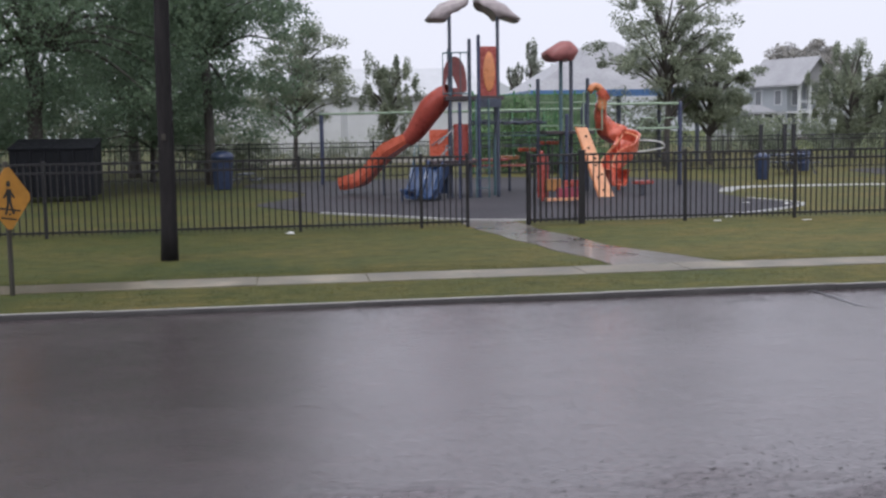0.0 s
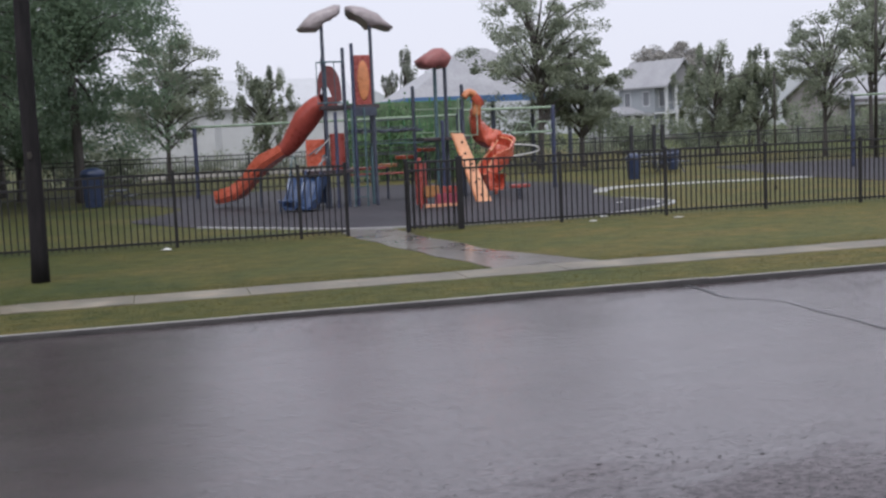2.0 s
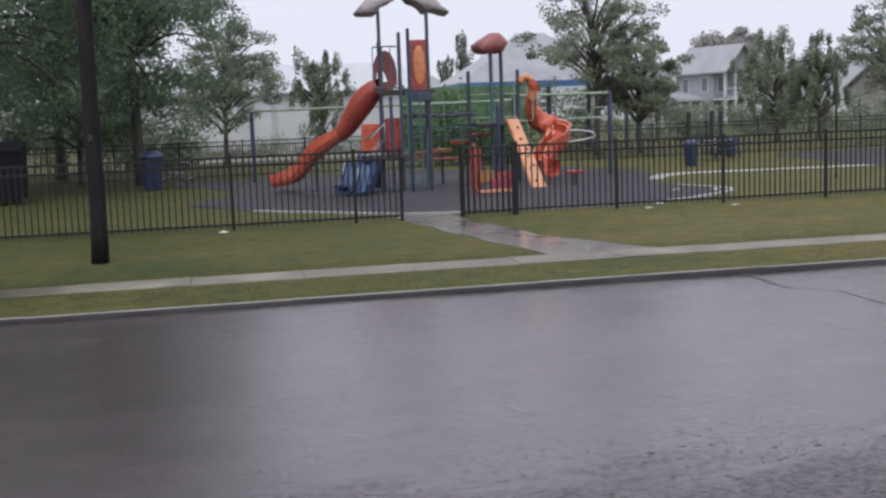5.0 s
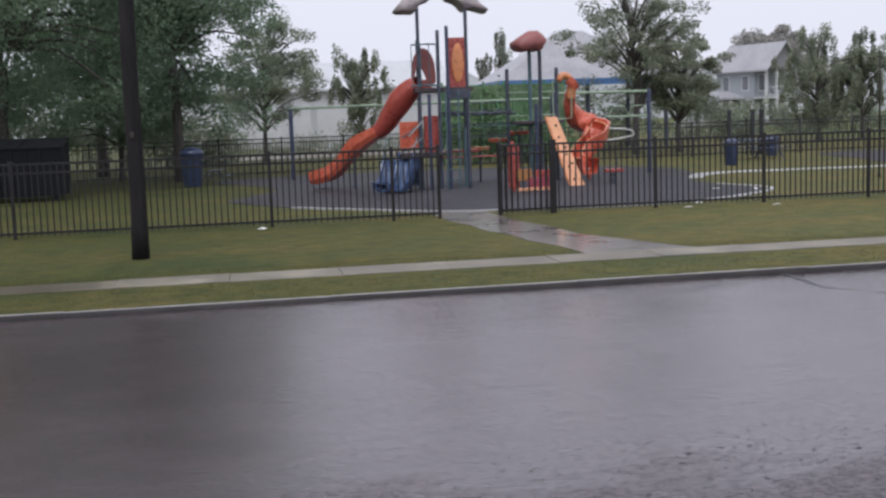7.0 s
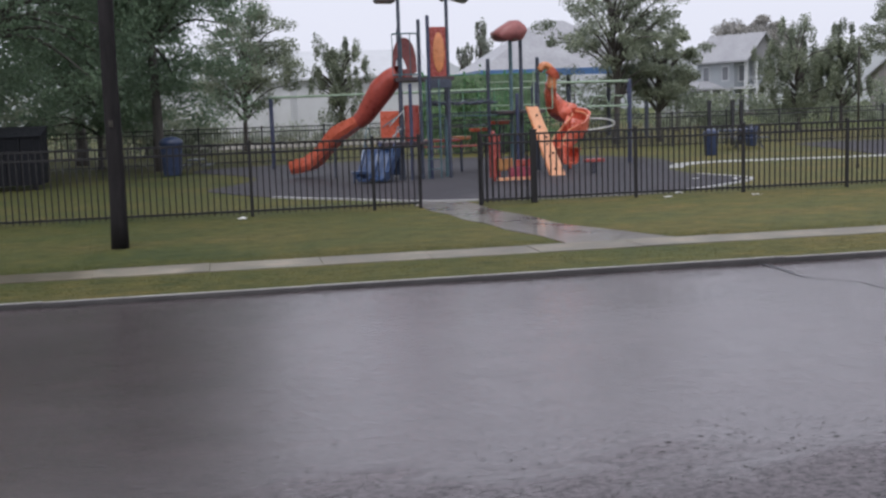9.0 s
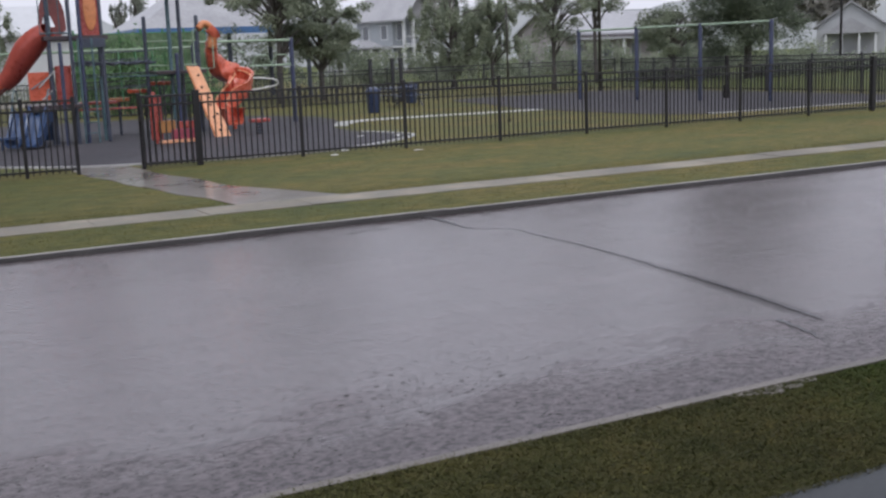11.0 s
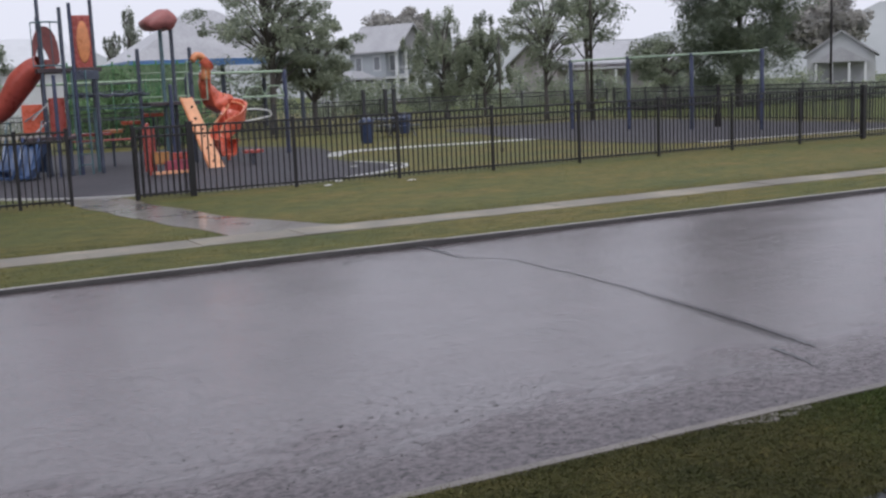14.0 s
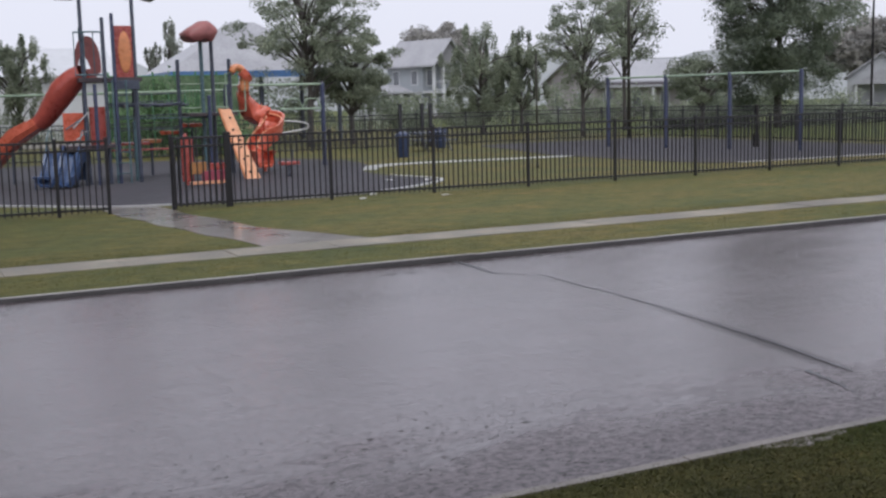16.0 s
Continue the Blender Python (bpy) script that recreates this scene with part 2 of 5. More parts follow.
MAT = {
    "asphalt": asphalt_mat(),
    "grass": ground_mat("lawn", [(0.28, (0.058, 0.074, 0.020)), (0.42, (0.090, 0.095, 0.026)), (0.55, (0.118, 0.106, 0.032)), (0.70, (0.152, 0.121, 0.046))], 0.42, 22, (0.75, 0.9), 0.008, (0.7, 1.2, 1), 0.25),
    "concrete": ground_mat("wet_concrete", [(0.3, (0.10, 0.088, 0.068)), (0.5, (0.195, 0.175, 0.138)), (0.7, (0.31, 0.28, 0.22))], 0.9, 30, (0.42, 0.7), 0.004),
    "wet_path": ground_mat("flooded_concrete", [(0.3, (0.09, 0.072, 0.06)), (0.45, (0.15, 0.125, 0.108)), (0.6, (0.20, 0.175, 0.155)), (0.75, (0.26, 0.235, 0.21))], 0.9, 30, (0.14, 0.5), 0.003),
    "near_walk": ground_mat("dark_wet_concrete", [(0.25, (0.035, 0.038, 0.042)), (0.5, (0.052, 0.056, 0.061)), (0.75, (0.075, 0.08, 0.086))], 0.8, 30, (0.3, 0.5), 0.003),
    "kerb": ground_mat("kerb_concrete", [(0.25, (0.10, 0.088, 0.08)), (0.5, (0.165, 0.148, 0.135)), (0.75, (0.24, 0.215, 0.20))], 1.2, 26, (0.4, 0.6), 0.006),
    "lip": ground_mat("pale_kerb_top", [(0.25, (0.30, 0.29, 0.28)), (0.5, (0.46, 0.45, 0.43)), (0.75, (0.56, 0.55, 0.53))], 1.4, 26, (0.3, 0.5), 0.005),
    # Kerb face darker than its top: shade put into the colour, over wet dirt.
    "kerb_shaded": ground_mat("shaded_stained_kerb", [(0.25, (0.035, 0.033, 0.034)), (0.5, (0.055, 0.052, 0.052)), (0.75, (0.09, 0.085, 0.082))], 1.2, 26, (0.5, 0.7), 0.006),
    "rubber": ground_mat("rubber_surface", [(0.25, (0.030, 0.029, 0.034)), (0.5, (0.052, 0.049, 0.057)), (0.75, (0.082, 0.076, 0.085))], 0.5, 60, (0.6, 0.8), 0.006, (1, 1, 1), 0.25),
    "border": ground_mat("pale_border", [(0.25, (0.20, 0.20, 0.20)), (0.75, (0.5, 0.5, 0.49))], 0.7, 26, (0.3, 0.5), 0.004),
    "tar": paint("tar", (0.03, 0.027, 0.03), 0.5, 0.4, coat=0.35),
    "grit": paint("grit", (0.02, 0.018, 0.016), 0.6, 0.4),
    "litter": paint("pale_litter", (0.7, 0.7, 0.68), 0.5, 0.2),
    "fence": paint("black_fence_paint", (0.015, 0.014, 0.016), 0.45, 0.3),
    # Paler than the near fence paint: haze put into the colour.
    "fence_far": paint("hazed_fence_paint", (0.03, 0.03, 0.034), 0.4, 0.3),
    "timber": bark_mat("creosoted_timber", (0.014, 0.013, 0.014), (0.03, 0.027, 0.028)),
    "bark": bark_mat("bark", (0.06, 0.054, 0.05), (0.12, 0.105, 0.095)),
    "steel_post": paint("sign_post_steel", (0.05, 0.045, 0.035), 0.5, 0.4),
    "yellow": paint("sign_yellow", (0.44, 0.20, 0.022), 0.4, 0.2),
    "black": paint("sign_black", (0.012, 0.012, 0.012), 0.5, 0.2),
    "orange": paint("orange_plastic", (0.60, 0.128, 0.072), 0.3, 0.25, coat=0.3),
    "orange_light": paint("faded_orange_plastic", (0.62, 0.24, 0.10), 0.35, 0.25, coat=0.2),
    "peach": paint("peach_plastic", (0.72, 0.36, 0.20), 0.4, 0.2),
    "red": paint("red_plastic", (0.36, 0.075, 0.06), 0.3, 0.3, coat=0.3),
    "red_orange": paint("red_orange_plastic", (0.40, 0.075, 0.055), 0.35, 0.25, coat=0.2),
    # Far buildings' walls and roofs: rain haze put into the pale colour.
    "wall_hazed": siding_mat("hazed_white_siding", (0.58, 0.59, 0.6)),
    "roof_hazed": siding_mat("hazed_pale_roofing", (0.52, 0.53, 0.55)),
    "roof_red": paint("dusky_red_plastic", (0.30, 0.105, 0.10), 0.55, 0.25, coat=0.05),
    "roof_brown": paint("faded_brown_plastic", (0.36, 0.31, 0.315), 0.45, 0.25, coat=0.2),
    "magenta": paint("magenta_plastic", (0.30, 0.06, 0.09), 0.4, 0.3),
    "yellow_plastic": paint("yellow_plastic", (0.36, 0.17, 0.06), 0.4, 0.25),
    "blue": paint("blue_plastic", (0.034, 0.064, 0.145), 0.35, 0.3, coat=0.3),
    "blue_post": paint("blue_post_paint", (0.048, 0.058, 0.11), 0.35, 0.3, coat=0.2),
    "navy_post": paint("navy_post_paint", (0.06, 0.07, 0.10), 0.35, 0.3, coat=0.2),
    "teal_post": paint("teal_post_paint", (0.08, 0.14, 0.16), 0.35, 0.3, coat=0.2),
    "green_bar": paint("pale_green_paint", (0.30, 0.39, 0.28), 0.35, 0.25, coat=0.2),
    "green": paint("green_paint", (0.05, 0.19, 0.07), 0.4, 0.3),
    "deck": paint("coated_deck", (0.06, 0.045, 0.05), 0.45, 0.3),
    "screen": ground_mat("green_windscreen", [(0.3, (0.05, 0.085, 0.045)), (0.5, (0.125, 0.185, 0.105)), (0.7, (0.21, 0.28, 0.17))], 2.2, 12, (0.8, 0.9), 0.01, (1, 1, 1.4), 0.2),
    "bin": paint("blue_bin_plastic", (0.028, 0.044, 0.098), 0.35, 0.3, coat=0.2),
    "dumpster": paint("dark_dumpster_paint", (0.016, 0.017, 0.021), 0.8, 0.4),
    "wall_grey": siding_mat("grey_siding", (0.34, 0.365, 0.385)),
    "wall_pale": siding_mat("pale_siding", (0.40, 0.41, 0.42)),
    "wall_pink": siding_mat("pinkish_brick", (0.36, 0.325, 0.33)),
    "gable_grey": siding_mat("grey_gable_boards", (0.27, 0.265, 0.275)),
    "trim": siding_mat("white_trim", (0.62, 0.63, 0.64)),
    "roof_grey": ground_mat("grey_shingles", [(0.25, (0.30, 0.30, 0.32)), (0.75, (0.42, 0.42, 0.44))], 0.6, 6, (0.3, 0.5), 0.02),
    "roof_dark": ground_mat("brown_shingles", [(0.25, (0.16, 0.14, 0.15)), (0.75, (0.25, 0.22, 0.23))], 0.6, 6, (0.3, 0.5), 0.02),
    "fascia": paint("blue_fascia", (0.10, 0.20, 0.42), 0.4, 0.2),
    "glass": paint("dark_window_glass", (0.17, 0.18, 0.195), 0.2, 0.1),
    # Leaf colours go paler with distance: rain haze put into the colour.
    "leaf_near": leaf_mat("dark_leaves", (0.215, 0.30, 0.215), (0.235, 0.325, 0.23), (0.26, 0.345, 0.24)),
    "leaf_mid": leaf_mat("hazed_green_leaves", (0.26, 0.30, 0.235), (0.305, 0.345, 0.27), (0.35, 0.38, 0.305)),
    "leaf_g": leaf_mat("deep_green_leaves", (0.215, 0.255, 0.205), (0.245, 0.285, 0.225), (0.275, 0.31, 0.245)),
    "leaf_far": leaf_mat("hazed_grey_leaves", (0.33, 0.36, 0.33), (0.38, 0.41, 0.37), (0.43, 0.45, 0.41)),
    "leaf_mauve": leaf_mat("hazed_mauve_leaves", (0.38, 0.37, 0.37), (0.42, 0.41, 0.41), (0.46, 0.45, 0.45)),
    "leaf_vine": leaf_mat("bright_green_climber_leaves", (0.14, 0.24, 0.125), (0.175, 0.29, 0.15), (0.21, 0.33, 0.18)),
    "clover": leaf_mat("wet_clover", (0.075, 0.085, 0.024), (0.10, 0.11, 0.035), (0.2, 0.2, 0.09), 0.2),
    # Verge darker than the lawn: house shade put into the colour, with browner grass.
    "verge_blade": leaf_mat("shaded_verge_blades", (0.050, 0.053, 0.019), (0.062, 0.062, 0.024), (0.088, 0.082, 0.04), 0.12),
    "blade": leaf_mat("grass_blades", (0.103, 0.105, 0.028), (0.112, 0.109, 0.03), (0.122, 0.113, 0.033), 0.35),
}


for key, sp in (("timber", 0.12), ("dumpster", 0.15), ("near_walk", 0.15), ("verge_blade", 0.08), ("blade", 0.15)):
    MAT[key].node_tree.nodes["Principled BSDF"].inputs["Specular IOR Level"].default_value = sp

# Lawn darker to the left: tree shade put into the colour, with greener growth.
tint_towards(MAT["grass"], 13.0, 1.0, (0.60, 0.68, 0.56))
tint_towards(MAT["grass"], 34.5, 38.0, (0.70, 0.92, 0.66))
tint_towards(MAT["blade"], 13.0, 1.0, (0.60, 0.68, 0.56))
# Concrete darker towards the left.
tint_towards(MAT["concrete"], -0.3, -2.2, (0.45, 0.42, 0.34))
tint_towards(MAT["verge_blade"], 4.9, 5.9, (0.74, 1.02, 0.66))

for key, w_, r_ in (("wet_path", 0.6, 0.1), ("concrete", 0.0, 0.35)):
    bs = MAT[key].node_tree.nodes["Principled BSDF"]
    bs.inputs["Coat Weight"].default_value = w_
    bs.inputs["Coat Roughness"].default_value = r_


# ---- mesh helpers ----
def mesh_ob(name, verts, faces, mat, smooth=False):
    me = bpy.data.meshes.new(name)
    me.from_pydata([tuple(v) for v in verts], [], [tuple(f) for f in faces])
    me.update()
    if smooth:
        me.polygons.foreach_set("use_smooth", [True] * len(me.polygons))
    me.materials.append(MAT[mat])
    return new(name, me)


def part(name, bm, mat, parent, label="", smooth=False):
    """Links a bmesh, or (verts, faces), as one mesh object under parent (or on its own)."""
    if isinstance(bm, tuple):
        ob = mesh_ob(name, bm[0], bm[1], mat, smooth)
    else:
        me = bpy.data.meshes.new(name)
        bmesh.ops.recalc_face_normals(bm, faces=bm.faces)
        bm.to_mesh(me)
        bm.free()
        if smooth:
            me.polygons.foreach_set("use_smooth", [True] * len(me.polygons))
        me.materials.append(MAT[mat])
        ob = new(name, me)
    if parent is not None:
        ob.parent = parent
    if label:
        tagged(ob, label)
    return ob


def empty(name, x, y, z, label, category, group="", rz=0, kind=""):
    e = new(name)
    e.matrix_world = pose(x, y, z, 0, 0, rz)
    e.empty_display_size = 0.2
    return tagged(e, label, category, group, kind)


def box(x0, x1, y0, y1, z0, z1, bevel=0.0):
    bm = bmesh.new()
    bmesh.ops.create_cube(bm, size=1.0)
    for v in bm.verts:
        v.co = Vector(((x0 + x1) / 2 + v.co.x * (x1 - x0), (y0 + y1) / 2 + v.co.y * (y1 - y0), (z0 + z1) / 2 + v.co.z * (z1 - z0)))
    if bevel:
        bmesh.ops.bevel(bm, geom=bm.edges[:], offset=bevel, segments=2, affect="EDGES", profile=0.7)
    return bm


def tube(points, radii, sides=10, cap=True):
    """A round bar through the points, with a radius at each."""
    pts = [Vector(p) for p in points]
    if not hasattr(radii, "__len__"):
        radii = [radii] * len(pts)
    verts, faces = [], []
    ref = Vector((0.13, 0.97, 0.2)).normalized()
    for i, p in enumerate(pts):
        d = (pts[min(i + 1, len(pts) - 1)] - pts[max(i - 1, 0)]).normalized()
        r0 = ref if abs(d.dot(ref)) < 0.9 else Vector((0.9, 0.1, 0.3))
        u = d.cross(r0).normalized()
        w = d.cross(u)
        for k in range(sides):
            a = 2 * math.pi * k / sides
            verts.append(p + (u * math.cos(a) + w * math.sin(a)) * radii[i])
    for i in range(len(pts) - 1):
        for k in range(sides):
            k2 = (k + 1) % sides
            faces.append((i * sides + k, i * sides + k2, (i + 1) * sides + k2, (i + 1) * sides + k))
    if cap:
        faces.append(tuple(range(sides))[::-1])
        faces.append(tuple((len(pts) - 1) * sides + k for k in range(sides)))
    return verts, faces


def sweep(path, profile, closed=False, scale=None):
    """Carries a profile of (side, up) along a path of points; closed: the profile is a ring."""
    pts = [Vector(p) for p in path]
    verts, faces, m = [], [], len(profile)
    for i, p in enumerate(pts):
        d = (pts[min(i + 1, len(pts) - 1)] - pts[max(i - 1, 0)]).normalized()
        side = d.cross(Vector((0, 0, 1)))
        side = side.normalized() if side.length > 1e-4 else Vector((1, 0, 0))
        up = side.cross(d).normalized()
        for s, u in profile:
            k = scale[i] if scale else 1.0
            verts.append(p + side * s * k + up * u * k)
    for i in range(len(pts) - 1):
        for k in range(m if closed else m - 1):
            k2 = (k + 1) % m
            faces.append((i * m + k, i * m + k2, (i + 1) * m + k2, (i + 1) * m + k))
    if closed:
        faces.append(tuple(range(m))[::-1])
        faces.append(tuple((len(pts) - 1) * m + k for k in range(m)))
    return verts, faces


def chute_profile(w, hgt, th):
    """Closed outline of a U-shaped chute: width, wall height, thickness."""
    inner = [(-w / 2, hgt), (-w / 2, hgt * 0.35), (-w * 0.36, 0.05), (-w * 0.15, 0.0), (w * 0.15, 0.0), (w * 0.36, 0.05), (w / 2, hgt * 0.35), (w / 2, hgt)]
    outer = [(w / 2 + th * 1.6, hgt + th * 0.4), (w / 2 + th, hgt * 0.3), (w * 0.4, -th), (-w * 0.4, -th), (-w / 2 - th, hgt * 0.3), (-w / 2 - th * 1.6, hgt + th * 0.4)]
    return inner + outer


def spline(points, n):
    """Catmull-Rom through the points, n steps a span."""
    P = [Vector(p) for p in points]
    P = [P[0] * 2 - P[1]] + P + [P[-1] * 2 - P[-2]]
    out = []
    for i in range(1, len(P) - 2):
        for k in range(n):
            t = k / n
            a, b, c, d = P[i - 1], P[i], P[i + 1], P[i + 2]
            out.append(0.5 * ((2 * b) + (c - a) * t + (2 * a - 5 * b + 4 * c - d) * t * t + (3 * b - a - 3 * c + d) * t ** 3))
    out.append(P[-2])
    return out


def closed_spline(points, n):
    P = [Vector((*p, 0)) for p in points]
    out, m = [], len(P)
    for i in range(m):
        a, b, c, d = P[i - 1], P[i], P[(i + 1) % m], P[(i + 2) % m]
        for k in range(n):
            t = k / n
            out.append(0.5 * ((2 * b) + (c - a) * t + (2 * a - 5 * b + 4 * c - d) * t * t + (3 * b - a - 3 * c + d) * t ** 3))
    return out


def slab(name, outline, z0, z1, mat):
    """A flat slab with the outline (points x, y) from z0 to z1."""
    n = len(outline)
    verts = [(p[0], p[1], z1) for p in outline] + [(p[0], p[1], z0) for p in outline]
    faces = [tuple(range(n))] + [(k, n + k, n + (k + 1) % n, (k + 1) % n) for k in range(n)]
    bm = bmesh.new()
    vs = [bm.verts.new(v) for v in verts]
    for f in faces:
        bm.faces.new([vs[i] for i in f])
    bmesh.ops.triangulate(bm, faces=[f for f in bm.faces if len(f.verts) > 4])
    return part(name, bm, mat, None)


# ---- ground, road, pavements ----
KERB_Y, NEAR_Y, ROAD_Z = 13.15, 4.94, -0.075


def ground_sheet():
    """One sheet to the horizon, with the road as a trough in it."""
    xs = [-900, -300, -100, -40] + [x * 2.0 for x in range(-15, 31)] + [80, 120, 300, 900]
    ys = [(-400, 0), (-60, 0), (-3, 0), (NEAR_Y - 0.054, 0), (NEAR_Y - 0.05, ROAD_Z - 0.12), (KERB_Y + 0.034, ROAD_Z - 0.12), (KERB_Y + 0.038, 0), (18, 0), (24, 0), (40, 0), (60, 0), (120, 0), (300, 0), (1500, 0)]
    verts = [(x, y, z) for y, z in ys for x in xs]
    nx = len(xs)
    faces = [(j * nx + i, j * nx + i + 1, (j + 1) * nx + i + 1, (j + 1) * nx + i) for j in range(len(ys) - 1) for i in range(nx - 1)]
    return mesh_ob("ground", verts, faces, "grass")


tagged(ground_sheet(), "wet mown lawn of yellowing green grass", "lawn", kind="structure")


def road_z(x, y):
    """Camber, a fall towards the near gutter, and shallow unevenness."""
    q = (y - NEAR_Y) / (KERB_Y - NEAR_Y)
    return ROAD_Z + 0.05 * (1 - (2 * q - 1) ** 2) - 0.005 + 0.018 * q * q + 0.012 * noise.noise((x * 0.35, y * 0.6, 3))


def road_sheet():
    """Asphalt between the kerbs."""
    xs = [-300, -120, -60, -30] + [x * 0.5 for x in range(-30, 81)] + [60, 120, 300]
    ys = [NEAR_Y + (KERB_Y - NEAR_Y) * k / 24 for k in range(25)]
    verts = [(x, y, road_z(x, y)) for y in ys for x in xs]
    nx = len(xs)
    faces = [(j * nx + i, j * nx + i + 1, (j + 1) * nx + i + 1, (j + 1) * nx + i) for j in range(len(ys) - 1) for i in range(nx - 1)]
    return mesh_ob("road", verts, faces, "asphalt", True)


tagged(road_sheet(), "rain-wet dark grey asphalt street with puddle film", "road", kind="structure")


def kerb(name, face_y, back_y, label, top_mat, lip_w):
    """Kerb of cast lengths, rounded towards the road, with joints."""
    e = empty(name, 0, 0, 0, label, "kerb", kind="structure")
    s = 1 if back_y > face_y else -1
    w = abs(back_y - face_y)
    prof = [(0, -0.25), (0.003, -0.03), (0.008, -0.006), (0.02, 0.002), (lip_w + 0.008, 0.004), (lip_w + 0.012, -0.015), (w, -0.015), (w, -0.25)]
    verts, faces = [], []
    L = 3.03
    for x in (0.002, L - 0.002):
        verts += [(x, s * a, z) for a, z in prof]
    n = len(prof)
    faces = [(k, (k + 1) % n, n + (k + 1) % n, n + k) for k in range(n)] + [tuple(range(n)), tuple(range(n, 2 * n))]
    first = None
    lip = box(0.002, L - 0.002, min(s * 0.004, s * lip_w), max(s * 0.004, s * lip_w), -0.004, 0.012, 0.005)
    for i in range(-12, 22):
        if first is None:
            first = part("kerb_stone", (verts, faces), "kerb_shaded", e)
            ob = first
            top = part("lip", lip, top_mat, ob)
        else:
            ob = new("kerb_stone", first.data)
            ob.parent = e
            new("lip", top.data).parent = ob
        ob.location = (i * L + 0.9, face_y, 0.004 * math.sin(i * 2.1))
    return e


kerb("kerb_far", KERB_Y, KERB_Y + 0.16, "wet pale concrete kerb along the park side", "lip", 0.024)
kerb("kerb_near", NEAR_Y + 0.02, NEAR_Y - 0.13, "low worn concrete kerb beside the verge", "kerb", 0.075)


def paving(name, y0, y1, x0, x1, step, label, mat):
    e = empty(name, 0, 0, 0, label, "pavement", kind="structure")
    n = int((x1 - x0) / step)
    base = None
    rnd = random.Random(5)
    for i in range(n):
        if base is None:
            bm = box(0.004, step - 0.004, (y0 - y1) / 2, (y1 - y0) / 2, -0.1, 0.012, 0.007)
            base = part("paving_slab", bm, mat, e)
            ob = base
        else:
            ob = new("paving_slab", base.data)
            ob.parent = e
        ob.location = (x0 + i * step, (y0 + y1) / 2, rnd.uniform(-0.004, 0.006))
        ob.rotation_euler = (rnd.uniform(-0.004, 0.004), 0, 0)
    return e


paving("pavement_far", 14.86, 15.66, -24.3, 60, 1.5, "narrow wet concrete footpath across the lawn", "concrete")
paving("pavement_near", 2.2, 3.64, -9.2, 15, 1.5, "wet grey concrete footpath beside the house", "near_walk")

# footpath from the street to the gate, widening towards the street
gate_path = spline([(4.45, 23.9, 0), (4.45, 22.5, 0), (4.75, 20.0, 0), (5.05, 18.0, 0), (5.45, 15.7, 0)], 8)
gp_out = [(p.x - 0.58 + 0.04 * math.sin(p.y * 3.1), p.y) for p in gate_path] + [(p.x + 0.58 + 0.05 * math.sin(p.y * 2.3) + 0.55 * max(0.0, (18.2 - p.y) / 2.5) ** 1.5, p.y) for p in reversed(gate_path)]
tagged(slab("path_gate", gp_out, -0.08, 0.008, "wet_path"), "flooded concrete path leading to the gate", "path", kind="structure")

# play surfaces with pale borders
PLAY = [(-0.55, 30.6), (0.0, 29), (1.07, 27.1), (2.7, 25.4), (4.4, 23.9), (7.6, 23.2), (9.5, 23.4), (11.4, 24.5), (12.9, 26.2), (12.5, 28.5), (12.6, 30.6), (13.2, 32.2), (14.2, 34.5), (14.4, 38), (12, 42), (5, 43.6), (0, 42.5), (-1.2, 40.3), (0.3, 37.2), (0.9, 34.8), (0.2, 32.4)]
SWING = [(23.6, 43.6), (22.3, 38.5), (21.3, 34.5), (21.2, 31.0), (21.3, 28.5), (21.6, 26.7), (22.4, 25.75), (24.0, 25.5), (28.0, 25.4), (31.6, 25.4), (32.7, 26.4), (32.9, 30), (32.9, 42.6), (28.5, 43.8)]


def surface(name, pts, label, first, last):
    """A rubber surface, with pale edging along its outline from one point of it to another."""
    o = closed_spline(pts, 8)
    tagged(slab(name, [(p.x, p.y) for p in o], -0.05, 0.012, "rubber"), label, "play surface", kind="structure")
    v, f = sweep([(p.x, p.y, 0) for p in o[first * 8:last * 8 + 1]], [(-0.085, -0.05), (-0.075, 0.03), (0.075, 0.03), (0.085, -0.05)], True)
    tagged(part(name + "_border", (v, f), "border", None), "pale concrete edging round the play surface", "edging", kind="structure")


surface("play_surface", PLAY, "dark wet rubber play surface under the climbing frame", 2, 9)
surface("swing_surface", SWING, "dark wet rubber surface under the swing frame", 6, 10)

walk_line = spline([(12.85, 31.5, 0), (13.7, 32.8, 0), (15.0, 33.5, 0), (17.2, 33.4, 0), (19.2, 33.15, 0), (21.3, 33.0, 0)], 8)
v, f = sweep(walk_line, [(-0.42, -0.05), (-0.42, 0.009), (0.42, 0.009), (0.42, -0.05)], True)
tagged(part("path_play", (v, f), "border", None), "pale concrete path between the two play surfaces", "path", kind="structure")

# wet lane beyond the park
v, f = sweep([(-2.4, 67, 0), (4, 66.6, 0), (12, 66.2, 0)], [(-3.2, -0.05), (-3.2, 0.01), (3.2, 0.01), (3.2, -0.05)], True)
tagged(part("road_lane", (v, f), "concrete", None), "pale wet lane beyond the park", "road", kind="structure")


# unseen house front and the view's porch, added to keep sky off the verge
tagged(part("wall_house", box(-11, 13, -2.6, -2.3, -0.1, 6.5), "wall_pale", None), "unseen plain pale house front added behind the porch to block sky", "wall", kind="structure")
tagged(part("porch_roof", box(-5, 6, -2.29, 0.9, 2.95, 3.15), "wall_pale", None), "unseen plain porch roof added to block sky", "roof", kind="structure")
